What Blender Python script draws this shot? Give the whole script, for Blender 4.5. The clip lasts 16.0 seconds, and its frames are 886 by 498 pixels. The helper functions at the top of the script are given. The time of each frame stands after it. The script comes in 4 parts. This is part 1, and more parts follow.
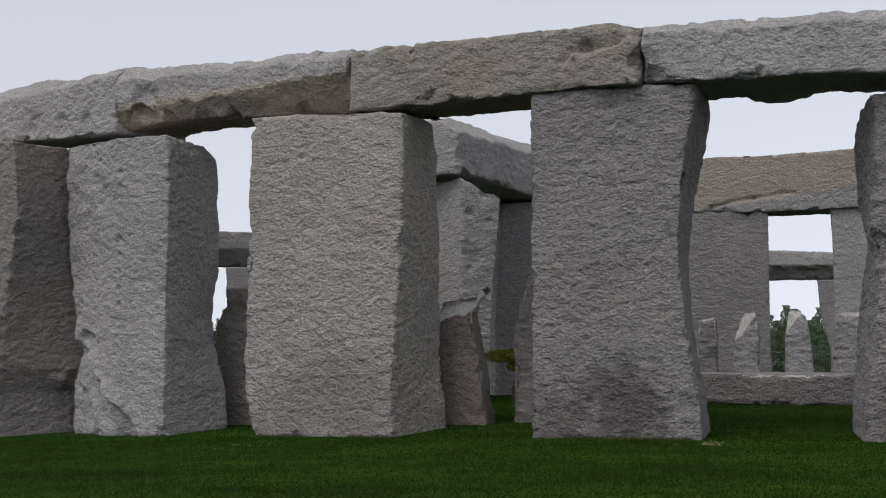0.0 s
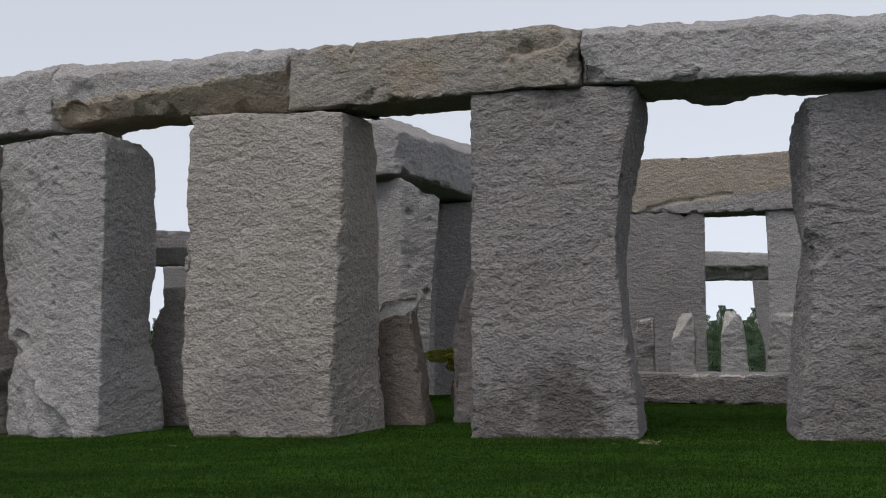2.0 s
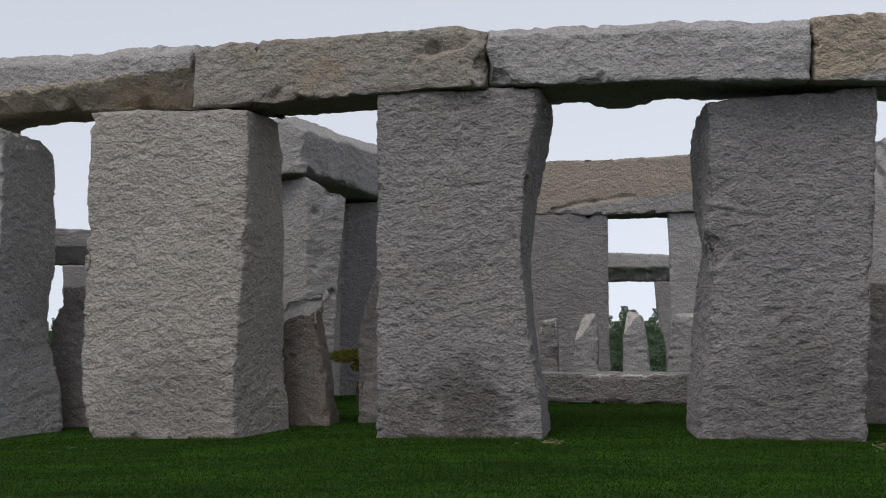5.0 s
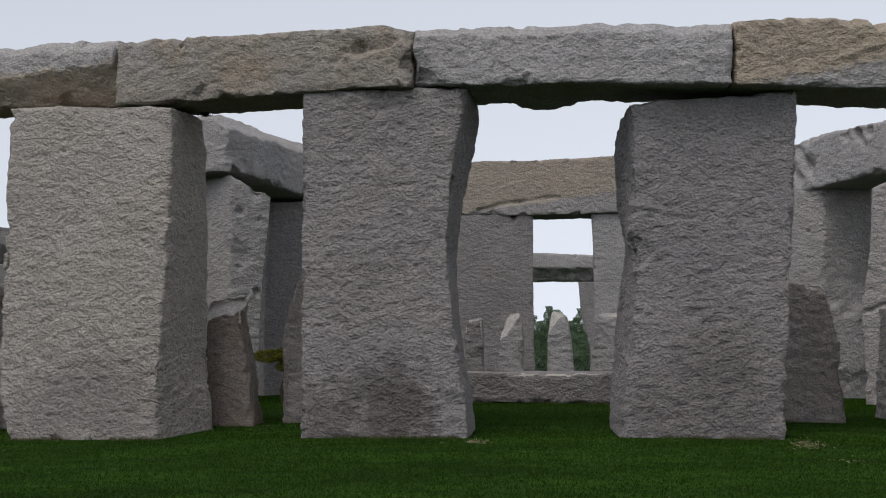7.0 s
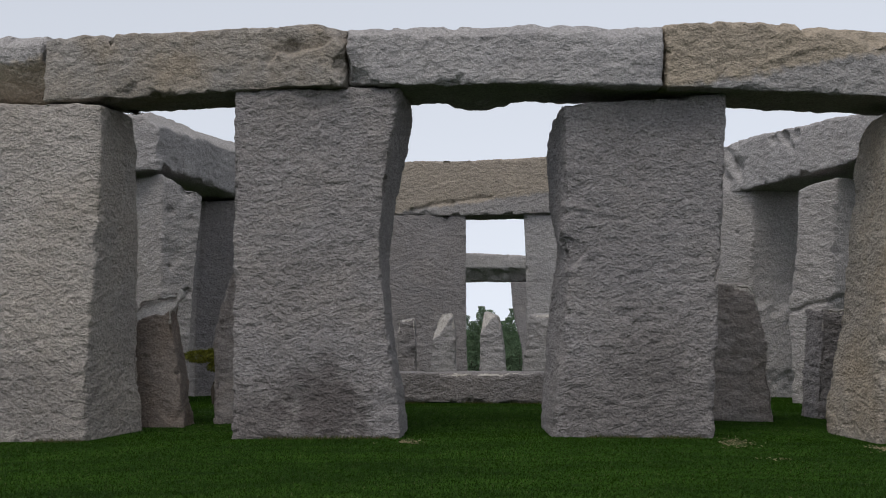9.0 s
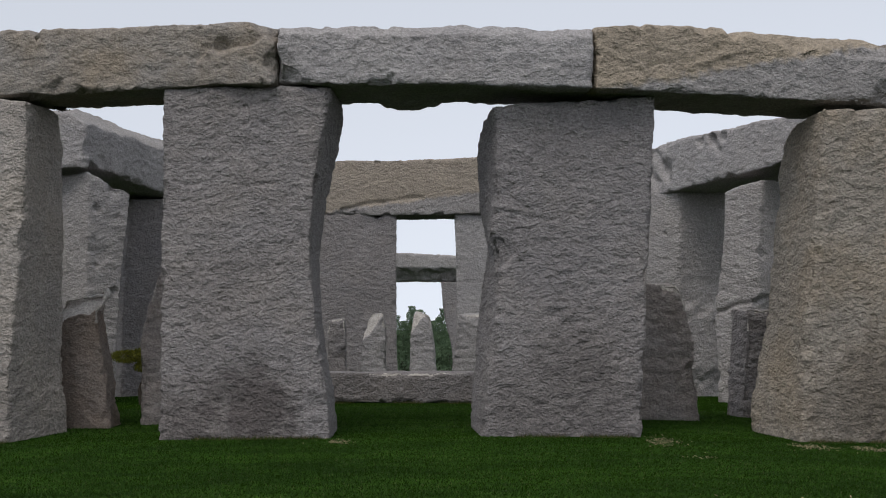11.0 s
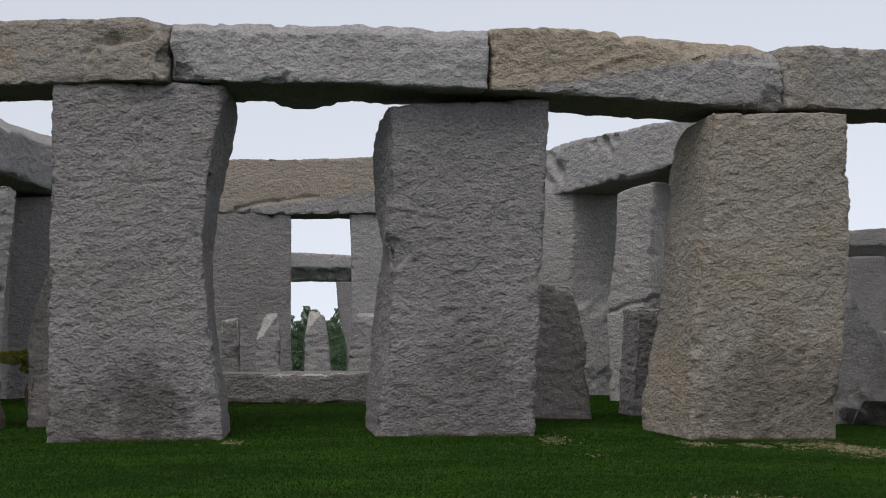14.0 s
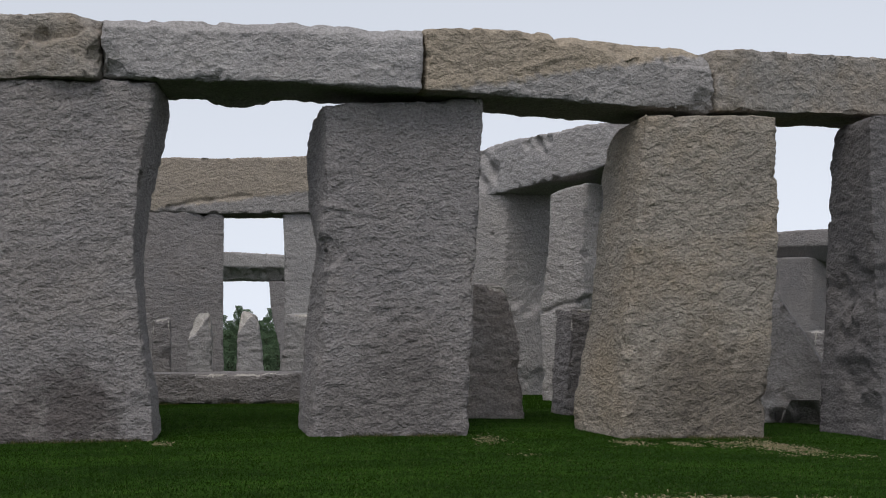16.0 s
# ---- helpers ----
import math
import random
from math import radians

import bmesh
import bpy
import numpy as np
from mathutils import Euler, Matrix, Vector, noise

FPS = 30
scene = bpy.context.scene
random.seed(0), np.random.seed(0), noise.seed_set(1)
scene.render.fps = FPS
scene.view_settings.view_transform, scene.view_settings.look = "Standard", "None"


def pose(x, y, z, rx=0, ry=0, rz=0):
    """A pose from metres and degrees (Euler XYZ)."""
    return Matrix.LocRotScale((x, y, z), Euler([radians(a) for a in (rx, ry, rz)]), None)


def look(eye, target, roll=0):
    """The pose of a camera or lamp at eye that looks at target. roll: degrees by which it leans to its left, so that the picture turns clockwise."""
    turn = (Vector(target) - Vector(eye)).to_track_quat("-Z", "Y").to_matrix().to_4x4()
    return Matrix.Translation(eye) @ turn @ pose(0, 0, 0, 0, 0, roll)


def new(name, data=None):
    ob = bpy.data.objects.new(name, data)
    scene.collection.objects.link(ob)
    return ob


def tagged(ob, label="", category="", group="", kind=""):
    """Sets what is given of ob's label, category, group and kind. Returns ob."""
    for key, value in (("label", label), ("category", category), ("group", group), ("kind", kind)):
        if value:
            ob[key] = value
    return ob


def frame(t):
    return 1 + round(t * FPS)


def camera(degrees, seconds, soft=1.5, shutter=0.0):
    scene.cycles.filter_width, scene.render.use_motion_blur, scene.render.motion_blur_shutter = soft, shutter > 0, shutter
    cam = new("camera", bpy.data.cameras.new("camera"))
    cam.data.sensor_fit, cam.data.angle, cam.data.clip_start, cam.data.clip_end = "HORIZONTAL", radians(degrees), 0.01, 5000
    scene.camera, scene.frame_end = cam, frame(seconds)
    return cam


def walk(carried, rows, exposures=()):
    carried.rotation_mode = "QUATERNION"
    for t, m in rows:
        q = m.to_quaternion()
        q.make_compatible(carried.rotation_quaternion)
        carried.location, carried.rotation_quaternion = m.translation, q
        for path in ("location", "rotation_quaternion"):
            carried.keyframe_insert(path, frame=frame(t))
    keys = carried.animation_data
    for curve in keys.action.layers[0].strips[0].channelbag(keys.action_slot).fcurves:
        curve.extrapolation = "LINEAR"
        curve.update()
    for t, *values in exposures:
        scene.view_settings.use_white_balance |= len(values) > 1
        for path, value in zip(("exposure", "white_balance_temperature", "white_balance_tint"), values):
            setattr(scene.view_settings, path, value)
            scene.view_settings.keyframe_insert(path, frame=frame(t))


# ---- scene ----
# The camera stands on a level tripod and pans to its right.
cam = camera(38.0, 16.0, soft=1.0)
EYE = 1.26
ROWS = [  # seconds, yaw, pitch, roll
    (0.0, 14.748, 3.540, -0.030),
    (0.5, 14.035, 3.541, -0.026),
    (1.0, 13.384, 3.538, -0.009),
    (1.5, 12.691, 3.533, -0.004),
    (2.0, 12.052, 3.536, -0.026),
    (2.5, 11.389, 3.531, 0.023),
    (3.0, 10.756, 3.535, 0.012),
    (3.5, 10.071, 3.536, 0.058),
    (4.0, 9.358, 3.540, 0.062),
    (6.5, 5.380, 3.540, 0.017),
    (7.0, 4.529, 3.538, 0.044),
    (7.5, 3.723, 3.538, 0.030),
    (8.0, 2.976, 3.538, 0.049),
    (8.5, 2.222, 3.542, 0.008),
    (9.0, 1.538, 3.542, 0.025),
    (11.5, -2.360, 3.534, 0.038),
    (12.0, -3.134, 3.539, 0.025),
    (12.5, -3.924, 3.542, 0.024),
    (13.0, -4.741, 3.539, 0.003),
    (13.5, -5.472, 3.534, 0.012),
    (14.0, -6.228, 3.534, -0.014),
    (14.5, -6.942, 3.535, -0.019),
    (15.0, -7.666, 3.536, -0.013),
    (15.5, -8.375, 3.531, 0.018),
    (16.0, -9.176, 3.530, -0.014),
]
walk(cam, [(t, pose(0, 0, EYE, 90 + pitch, -roll, yaw)) for t, yaw, pitch, roll in ROWS])

# Overcast sky, even above the horizon and brighter overhead, and a wide, weak sun high on the left behind the camera.
SUN_AZ, SUN_EL = radians(-152), radians(58)
world = bpy.data.worlds.new("overcast")
scene.world = world
world.use_nodes = True
wt = world.node_tree
sky = wt.nodes.new("ShaderNodeTexSky")
sky.sky_type, sky.sun_disc = "NISHITA", False
sky.sun_elevation, sky.sun_rotation = SUN_EL, SUN_AZ
sky.air_density, sky.dust_density, sky.ozone_density = 0.9, 0.4, 1.0
where = wt.nodes.new("ShaderNodeTexCoord")
raised = wt.nodes.new("ShaderNodeMapping")
raised.inputs["Location"].default_value, raised.inputs["Scale"].default_value = (0, 0, 0.16), (1, 1, 0.4)
wt.links.new(where.outputs["Generated"], raised.inputs["Vector"])
wt.links.new(raised.outputs[0], sky.inputs["Vector"])
parted = wt.nodes.new("ShaderNodeSeparateXYZ")
wt.links.new(where.outputs["Generated"], parted.inputs[0])
overhead = wt.nodes.new("ShaderNodeMapRange")
for key, value in (("From Min", 0.0), ("From Max", 1.0), ("To Min", 0.94), ("To Max", 1.1)):
    overhead.inputs[key].default_value = value
wt.links.new(parted.outputs["Z"], overhead.inputs[0])
soft = wt.nodes.new("ShaderNodeHueSaturation")
soft.inputs["Saturation"].default_value = 0.12
wt.links.new(sky.outputs[0], soft.inputs["Color"])
back = wt.nodes["Background"]
back.inputs["Strength"].default_value = 0.156
tint = wt.nodes.new("ShaderNodeMixRGB")
tint.blend_type = "MULTIPLY"
tint.inputs[0].default_value, tint.inputs[2].default_value = 1.0, (0.95, 0.985, 1.06, 1)
wt.links.new(soft.outputs[0], tint.inputs[1])
brighter = wt.nodes.new("ShaderNodeMixRGB")
brighter.blend_type = "MULTIPLY"
brighter.inputs[0].default_value = 1.0
wt.links.new(tint.outputs[0], brighter.inputs[1])
wt.links.new(overhead.outputs[0], brighter.inputs[2])
wt.links.new(brighter.outputs[0], back.inputs["Color"])
sun = new("sun", bpy.data.lights.new("sun", "SUN"))
sun.data.energy, sun.data.angle, sun.data.color = 1.28, radians(30), (1, 0.94, 0.87)
sun.matrix_world = look(Vector((math.sin(SUN_AZ) * math.cos(SUN_EL), math.cos(SUN_AZ) * math.cos(SUN_EL), math.sin(SUN_EL))) * 60, (0, 0, 0))
scene.view_settings.exposure = 0.0


# ---- materials ----
def material(name):
    m = bpy.data.materials.new(name)
    m.use_nodes = True
    t = m.node_tree
    b = t.nodes["Principled BSDF"]

    def node(kind, **sets):
        n = t.nodes.new(kind)
        for k, v in sets.items():
            n.inputs[k.replace("_", " ")].default_value = v
        return n
    return m, t, b, node


def granite(name, pale, dark, warm, warmth, ripple=0.031, seam=None, spots=(), spot=(0.12, 0.11, 0.1)):
    """Split granite: grain, mottling, warm iron staining, and a hammered, rippled relief.
    seam: (height, slope, sign) of a line above (1) or below (-1) which the iron staining lies.
    spots: (x, y, z, radius) of uneven patches in the colour spot."""
    m, t, b, node = material(name)
    tc = t.nodes.new("ShaderNodeTexCoord")
    rnd = t.nodes.new("ShaderNodeObjectInfo")
    link = t.links.new

    def math_node(op, a, c):
        n = t.nodes.new("ShaderNodeMath")
        n.operation = op
        for k, v in enumerate((a, c)):
            if hasattr(v, "default_value"):
                link(v, n.inputs[k])
            else:
                n.inputs[k].default_value = v
        return n.outputs[0]

    def ramp(src, lo, hi, c0, c1):
        r = t.nodes.new("ShaderNodeValToRGB")
        e = r.color_ramp.elements
        e[0].position, e[1].position, e[0].color, e[1].color = lo, hi, (*c0, 1), (*c1, 1)
        link(src, r.inputs[0])
        return r.outputs[0]

    def mix(fac, a, c, mode="MIX"):
        n = t.nodes.new("ShaderNodeMixRGB")
        n.blend_type = mode
        for k, v in enumerate((fac, a, c)):
            if hasattr(v, "default_value"):
                link(v, n.inputs[k])
            else:
                n.inputs[k].default_value = v
        return n.outputs[0]
    shift = t.nodes.new("ShaderNodeVectorMath")
    shift.operation = "ADD"
    wide = t.nodes.new("ShaderNodeVectorMath")
    wide.operation = "SCALE"
    wide.inputs["Scale"].default_value = 40.0
    link(rnd.outputs["Random"], wide.inputs[0])
    link(tc.outputs["Object"], shift.inputs[0])
    link(wide.outputs[0], shift.inputs[1])
    squash = t.nodes.new("ShaderNodeMapping")
    squash.inputs["Scale"].default_value = (0.95, 0.95, 1.3)
    squash.inputs["Rotation"].default_value = (0, 0.2, 0)
    link(shift.outputs[0], squash.inputs["Vector"])
    noises = {}
    for key, scale, detail, rough, src in (("blot", 1.1, 5.0, 0.62, shift), ("grain", 90.0, 2.0, 0.7, shift), ("rust", 0.8, 6.0, 0.65, shift),
                                           ("cloud", 5.0, 4.0, 0.6, shift), ("rip", 12.0, 2.5, 0.55, squash), ("hew", 27.0, 2.5, 0.6, squash)):
        n = node("ShaderNodeTexNoise", Scale=scale, Detail=detail, Roughness=rough)
        link(src.outputs[0], n.inputs["Vector"])
        noises[key] = n.outputs[0]
    base = ramp(noises["blot"], 0.26, 0.74, dark, pale)
    fac = ramp(noises["rust"], 0.42, 0.66, (0, 0, 0), (warmth,) * 3)
    if seam:
        xyz = t.nodes.new("ShaderNodeSeparateXYZ")
        link(tc.outputs["Object"], xyz.inputs[0])
        line = math_node("ADD", math_node("MULTIPLY", xyz.outputs["X"], seam[1]), seam[0])
        over = math_node("MULTIPLY", math_node("SUBTRACT", xyz.outputs["Z"], line), seam[2])
        over = math_node("ADD", over, math_node("MULTIPLY", math_node("SUBTRACT", noises["cloud"], 0.5), 0.3))
        soft_step = t.nodes.new("ShaderNodeMapRange")
        soft_step.inputs["From Min"].default_value, soft_step.inputs["From Max"].default_value = -0.03, 0.06
        link(over, soft_step.inputs[0])
        fac = math_node("MULTIPLY", soft_step.outputs[0], math_node("ADD", math_node("MULTIPLY", noises["blot"], 0.5), warmth - 0.1))
    col = mix(fac, base, (*warm, 1))
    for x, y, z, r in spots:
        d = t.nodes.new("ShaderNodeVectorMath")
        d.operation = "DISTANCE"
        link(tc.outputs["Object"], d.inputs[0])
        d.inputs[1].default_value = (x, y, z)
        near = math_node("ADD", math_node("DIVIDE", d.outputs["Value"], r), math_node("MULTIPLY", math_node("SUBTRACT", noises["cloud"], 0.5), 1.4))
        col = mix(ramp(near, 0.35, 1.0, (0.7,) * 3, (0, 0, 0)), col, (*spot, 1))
    col = mix(1.0, col, ramp(noises["cloud"], 0.3, 0.7, (0.92, 0.92, 0.925), (1.06, 1.06, 1.05)), "MULTIPLY")
    # Highlights and shade of the relief put into the colour: crests lighter, hollows darker.
    col = mix(1.0, col, ramp(noises["hew"], 0.34, 0.64, (0.8, 0.795, 0.79), (1.2, 1.2, 1.195)), "MULTIPLY")
    col = mix(1.0, col, ramp(noises["grain"], 0.36, 0.64, (0.68, 0.675, 0.67), (1.17, 1.165, 1.16)), "MULTIPLY")
    tone = t.nodes.new("ShaderNodeMapRange")
    tone.inputs["To Min"].default_value, tone.inputs["To Max"].default_value = 0.93, 1.07
    link(rnd.outputs["Random"], tone.inputs[0])
    hsv = t.nodes.new("ShaderNodeHueSaturation")
    link(tone.outputs[0], hsv.inputs["Value"])
    link(col, hsv.inputs["Color"])
    link(hsv.outputs[0], b.inputs["Base Color"])
    b.inputs["Roughness"].default_value = 0.92
    b.inputs["Specular IOR Level"].default_value = 0.2
    height = math_node("ADD", math_node("MULTIPLY", noises["rip"], 1.5), math_node("MULTIPLY", noises["hew"], 1.2))
    height = math_node("ADD", height, math_node("MULTIPLY", noises["grain"], 0.10))
    bump = node("ShaderNodeBump", Distance=ripple, Strength=1.0)
    link(height, bump.inputs["Height"])
    link(bump.outputs[0], b.inputs["Normal"])
    return m


# Pale stone of fresh breaks, which also paints the sky's light on top rims.
FRESH_AND_LIT = granite("fresh_and_lit_granite", (0.52, 0.49, 0.455), (0.42, 0.395, 0.365), (0.50, 0.44, 0.37), 0.3, ripple=0.02)
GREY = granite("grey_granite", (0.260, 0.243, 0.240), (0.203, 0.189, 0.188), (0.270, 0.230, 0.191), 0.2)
# Spots here and in WARM and TAN darken the lower part of the upright.
FOOT = granite("dark_foot_granite", (0.260, 0.243, 0.240), (0.203, 0.189, 0.188), (0.270, 0.230, 0.191), 0.2, spots=[(0.3, 0, 0.25, 0.9), (-0.6, 0, 0.2, 0.75), (0.1, 0, 0.9, 0.7)], spot=(0.150, 0.136, 0.131))
PALE = granite("pale_granite", (0.390, 0.369, 0.360), (0.310, 0.294, 0.288), (0.350, 0.313, 0.264), 0.2, ripple=0.024)
COOL = granite("cool_granite", (0.370, 0.353, 0.348), (0.295, 0.281, 0.280), (0.345, 0.305, 0.261), 0.15, ripple=0.019)
WARM = granite("warm_granite", (0.405, 0.369, 0.337), (0.325, 0.297, 0.272), (0.380, 0.323, 0.258), 0.35, spots=[(-0.5, 0, 0.1, 0.9), (0.7, 0, 0.25, 0.9), (0.1, 0, 0.5, 0.8)], spot=(0.235, 0.214, 0.197))
TAN = granite("tan_granite", (0.335, 0.300, 0.258), (0.260, 0.230, 0.195), (0.315, 0.246, 0.165), 0.5, spots=[(-0.5, 0, 0.25, 0.85), (0.35, 0, 0.1, 1.0), (0.8, 0, 0.5, 0.65), (-0.1, 0, 0.7, 0.7)], spot=(0.160, 0.138, 0.116))
SLATE = granite("slate_grey_granite", (0.175, 0.165, 0.166), (0.132, 0.124, 0.126), (0.170, 0.148, 0.128), 0.2, ripple=0.020)
STAIN = granite("stained_granite", (0.330, 0.305, 0.281), (0.250, 0.231, 0.212), (0.320, 0.258, 0.187), 0.7, ripple=0.021)
BROWN = granite("brown_granite", (0.265, 0.241, 0.225), (0.195, 0.177, 0.165), (0.265, 0.219, 0.175), 0.5, ripple=0.024)
DARK = granite("dark_granite", (0.310, 0.284, 0.274), (0.235, 0.214, 0.207), (0.310, 0.251, 0.207), 0.4, ripple=0.018)
RUSSET = granite("russet_granite", (0.290, 0.246, 0.214), (0.200, 0.168, 0.147), (0.310, 0.230, 0.166), 0.6, ripple=0.018)
# The spots hold the damp stain and a wider darkening of the foot.
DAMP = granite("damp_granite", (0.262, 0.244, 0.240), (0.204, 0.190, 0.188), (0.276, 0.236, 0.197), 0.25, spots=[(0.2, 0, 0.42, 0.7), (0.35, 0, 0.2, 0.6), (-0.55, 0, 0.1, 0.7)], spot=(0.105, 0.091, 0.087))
SEAMED = granite("seamed_granite", (0.330, 0.310, 0.300), (0.260, 0.243, 0.236), (0.345, 0.284, 0.212), 0.5, seam=(4.60, 0.13, 1), ripple=0.026)
HALF = granite("half_stained_granite", (0.370, 0.350, 0.340), (0.285, 0.266, 0.258), (0.370, 0.291, 0.197), 0.5, seam=(4.62, 0.02, -1), ripple=0.021)
FLAME = granite("rust_spotted_granite", (0.335, 0.318, 0.310), (0.255, 0.240, 0.232), (0.350, 0.286, 0.207), 0.6, seam=(4.52, 0.2, 1), ripple=0.025)


# ---- shapes ----
def gnoise(p, seed=0):
    """Smooth value noise in -1..1 at the rows of p."""
    i = np.floor(p).astype(np.int64)
    f = p - i
    f = f * f * f * (f * (f * 6 - 15) + 10)

    def h(dx, dy, dz):
        n = (i[:, 0] + dx) * 374761393 + (i[:, 1] + dy) * 668265263 + (i[:, 2] + dz) * 2147483647 + seed * 1274126177
        n = (n ^ (n >> 13)) * 1274126177 & 0x7FFFFFFF
        n = (n ^ (n >> 16)) * 668265263 & 0x7FFFFFFF
        return ((n ^ (n >> 15)) & 0xFFFF) / 32767.5 - 1
    x, y, z = f.T
    a = h(0, 0, 0) * (1 - x) + h(1, 0, 0) * x
    b = h(0, 1, 0) * (1 - x) + h(1, 1, 0) * x
    c = h(0, 0, 1) * (1 - x) + h(1, 0, 1) * x
    d = h(0, 1, 1) * (1 - x) + h(1, 1, 1) * x
    return (a * (1 - y) + b * y) * (1 - z) + (c * (1 - y) + d * y) * z


def fbm(p, octaves, seed=0):
    return sum(gnoise(p * 2.03 ** k + 17.3 * k, seed + k) * 0.52 ** k for k in range(octaves))


def ground_z(x, y):
    """The lawn: a slight crown along the axis of the ring, a little lower outside it, falling away behind the central stones."""
    s = np.clip((y - 62) / 28, 0, 1)
    dip = np.clip((y - 37) / 14, 0, 1)
    rise = np.clip((y - 15.3) / 1.8, 0, 1)
    return -(1 - np.exp(-x * x / 286)) - 2.5 * s * s * (3 - 2 * s) - 1.7 * dip * dip * (3 - 2 * dip) * np.exp(-(x / 11) ** 4) - 0.05 * (1 - rise * rise * (3 - 2 * rise))


def lattice(na, nb, nc):
    """The skin of a box of na x nb x nc cells: its integer points, its quads and their way out."""
    pts, quads = [], []
    n = (na, nb, nc)
    for axis in range(3):
        o1, o2 = [(1, 2), (2, 0), (0, 1)][axis]
        g1, g2 = np.meshgrid(np.arange(n[o1] + 1), np.arange(n[o2] + 1), indexing="ij")
        for end in (0, 1):
            p = np.zeros((g1.size, 3), np.int64)
            p[:, axis], p[:, o1], p[:, o2] = end * n[axis], g1.ravel(), g2.ravel()
            base = sum(len(q) for q in pts)
            k = np.arange(g1.size).reshape(g1.shape) + base
            q = np.stack([k[:-1, :-1], k[1:, :-1], k[1:, 1:], k[:-1, 1:]], -1).reshape(-1, 4)
            quads.append(q if end else q[:, ::-1])
            pts.append(p)
    pts, quads = np.concatenate(pts), np.concatenate(quads)
    code = (pts[:, 0] * 5000 + pts[:, 1]) * 5000 + pts[:, 2]
    _, first, back_to = np.unique(code, return_index=True, return_inverse=True)
    return pts[first], back_to.reshape(-1)[quads]


def vertex_normals(v, q):
    n = np.cross(v[q[:, 2]] - v[q[:, 0]], v[q[:, 3]] - v[q[:, 1]])
    out = np.zeros_like(v)
    for k in range(4):
        np.add.at(out, q[:, k], n)
    return out / np.maximum(np.linalg.norm(out, axis=1, keepdims=True), 1e-9)


def skin(name, v, faces, mat, smooth=False):
    """A mesh from points and faces that all have the same number of corners."""
    me = bpy.data.meshes.new(name)
    me.vertices.add(len(v))
    me.vertices.foreach_set("co", v.astype(np.float32).ravel())
    me.loops.add(faces.size)
    me.loops.foreach_set("vertex_index", faces.astype(np.int32).ravel())
    me.polygons.add(len(faces))
    me.polygons.foreach_set("loop_start", np.arange(0, faces.size, faces.shape[1], dtype=np.int32))
    me.polygons.foreach_set("use_smooth", np.full(len(faces), smooth))
    me.update(calc_edges=True)
    me.materials.append(mat)
    return me


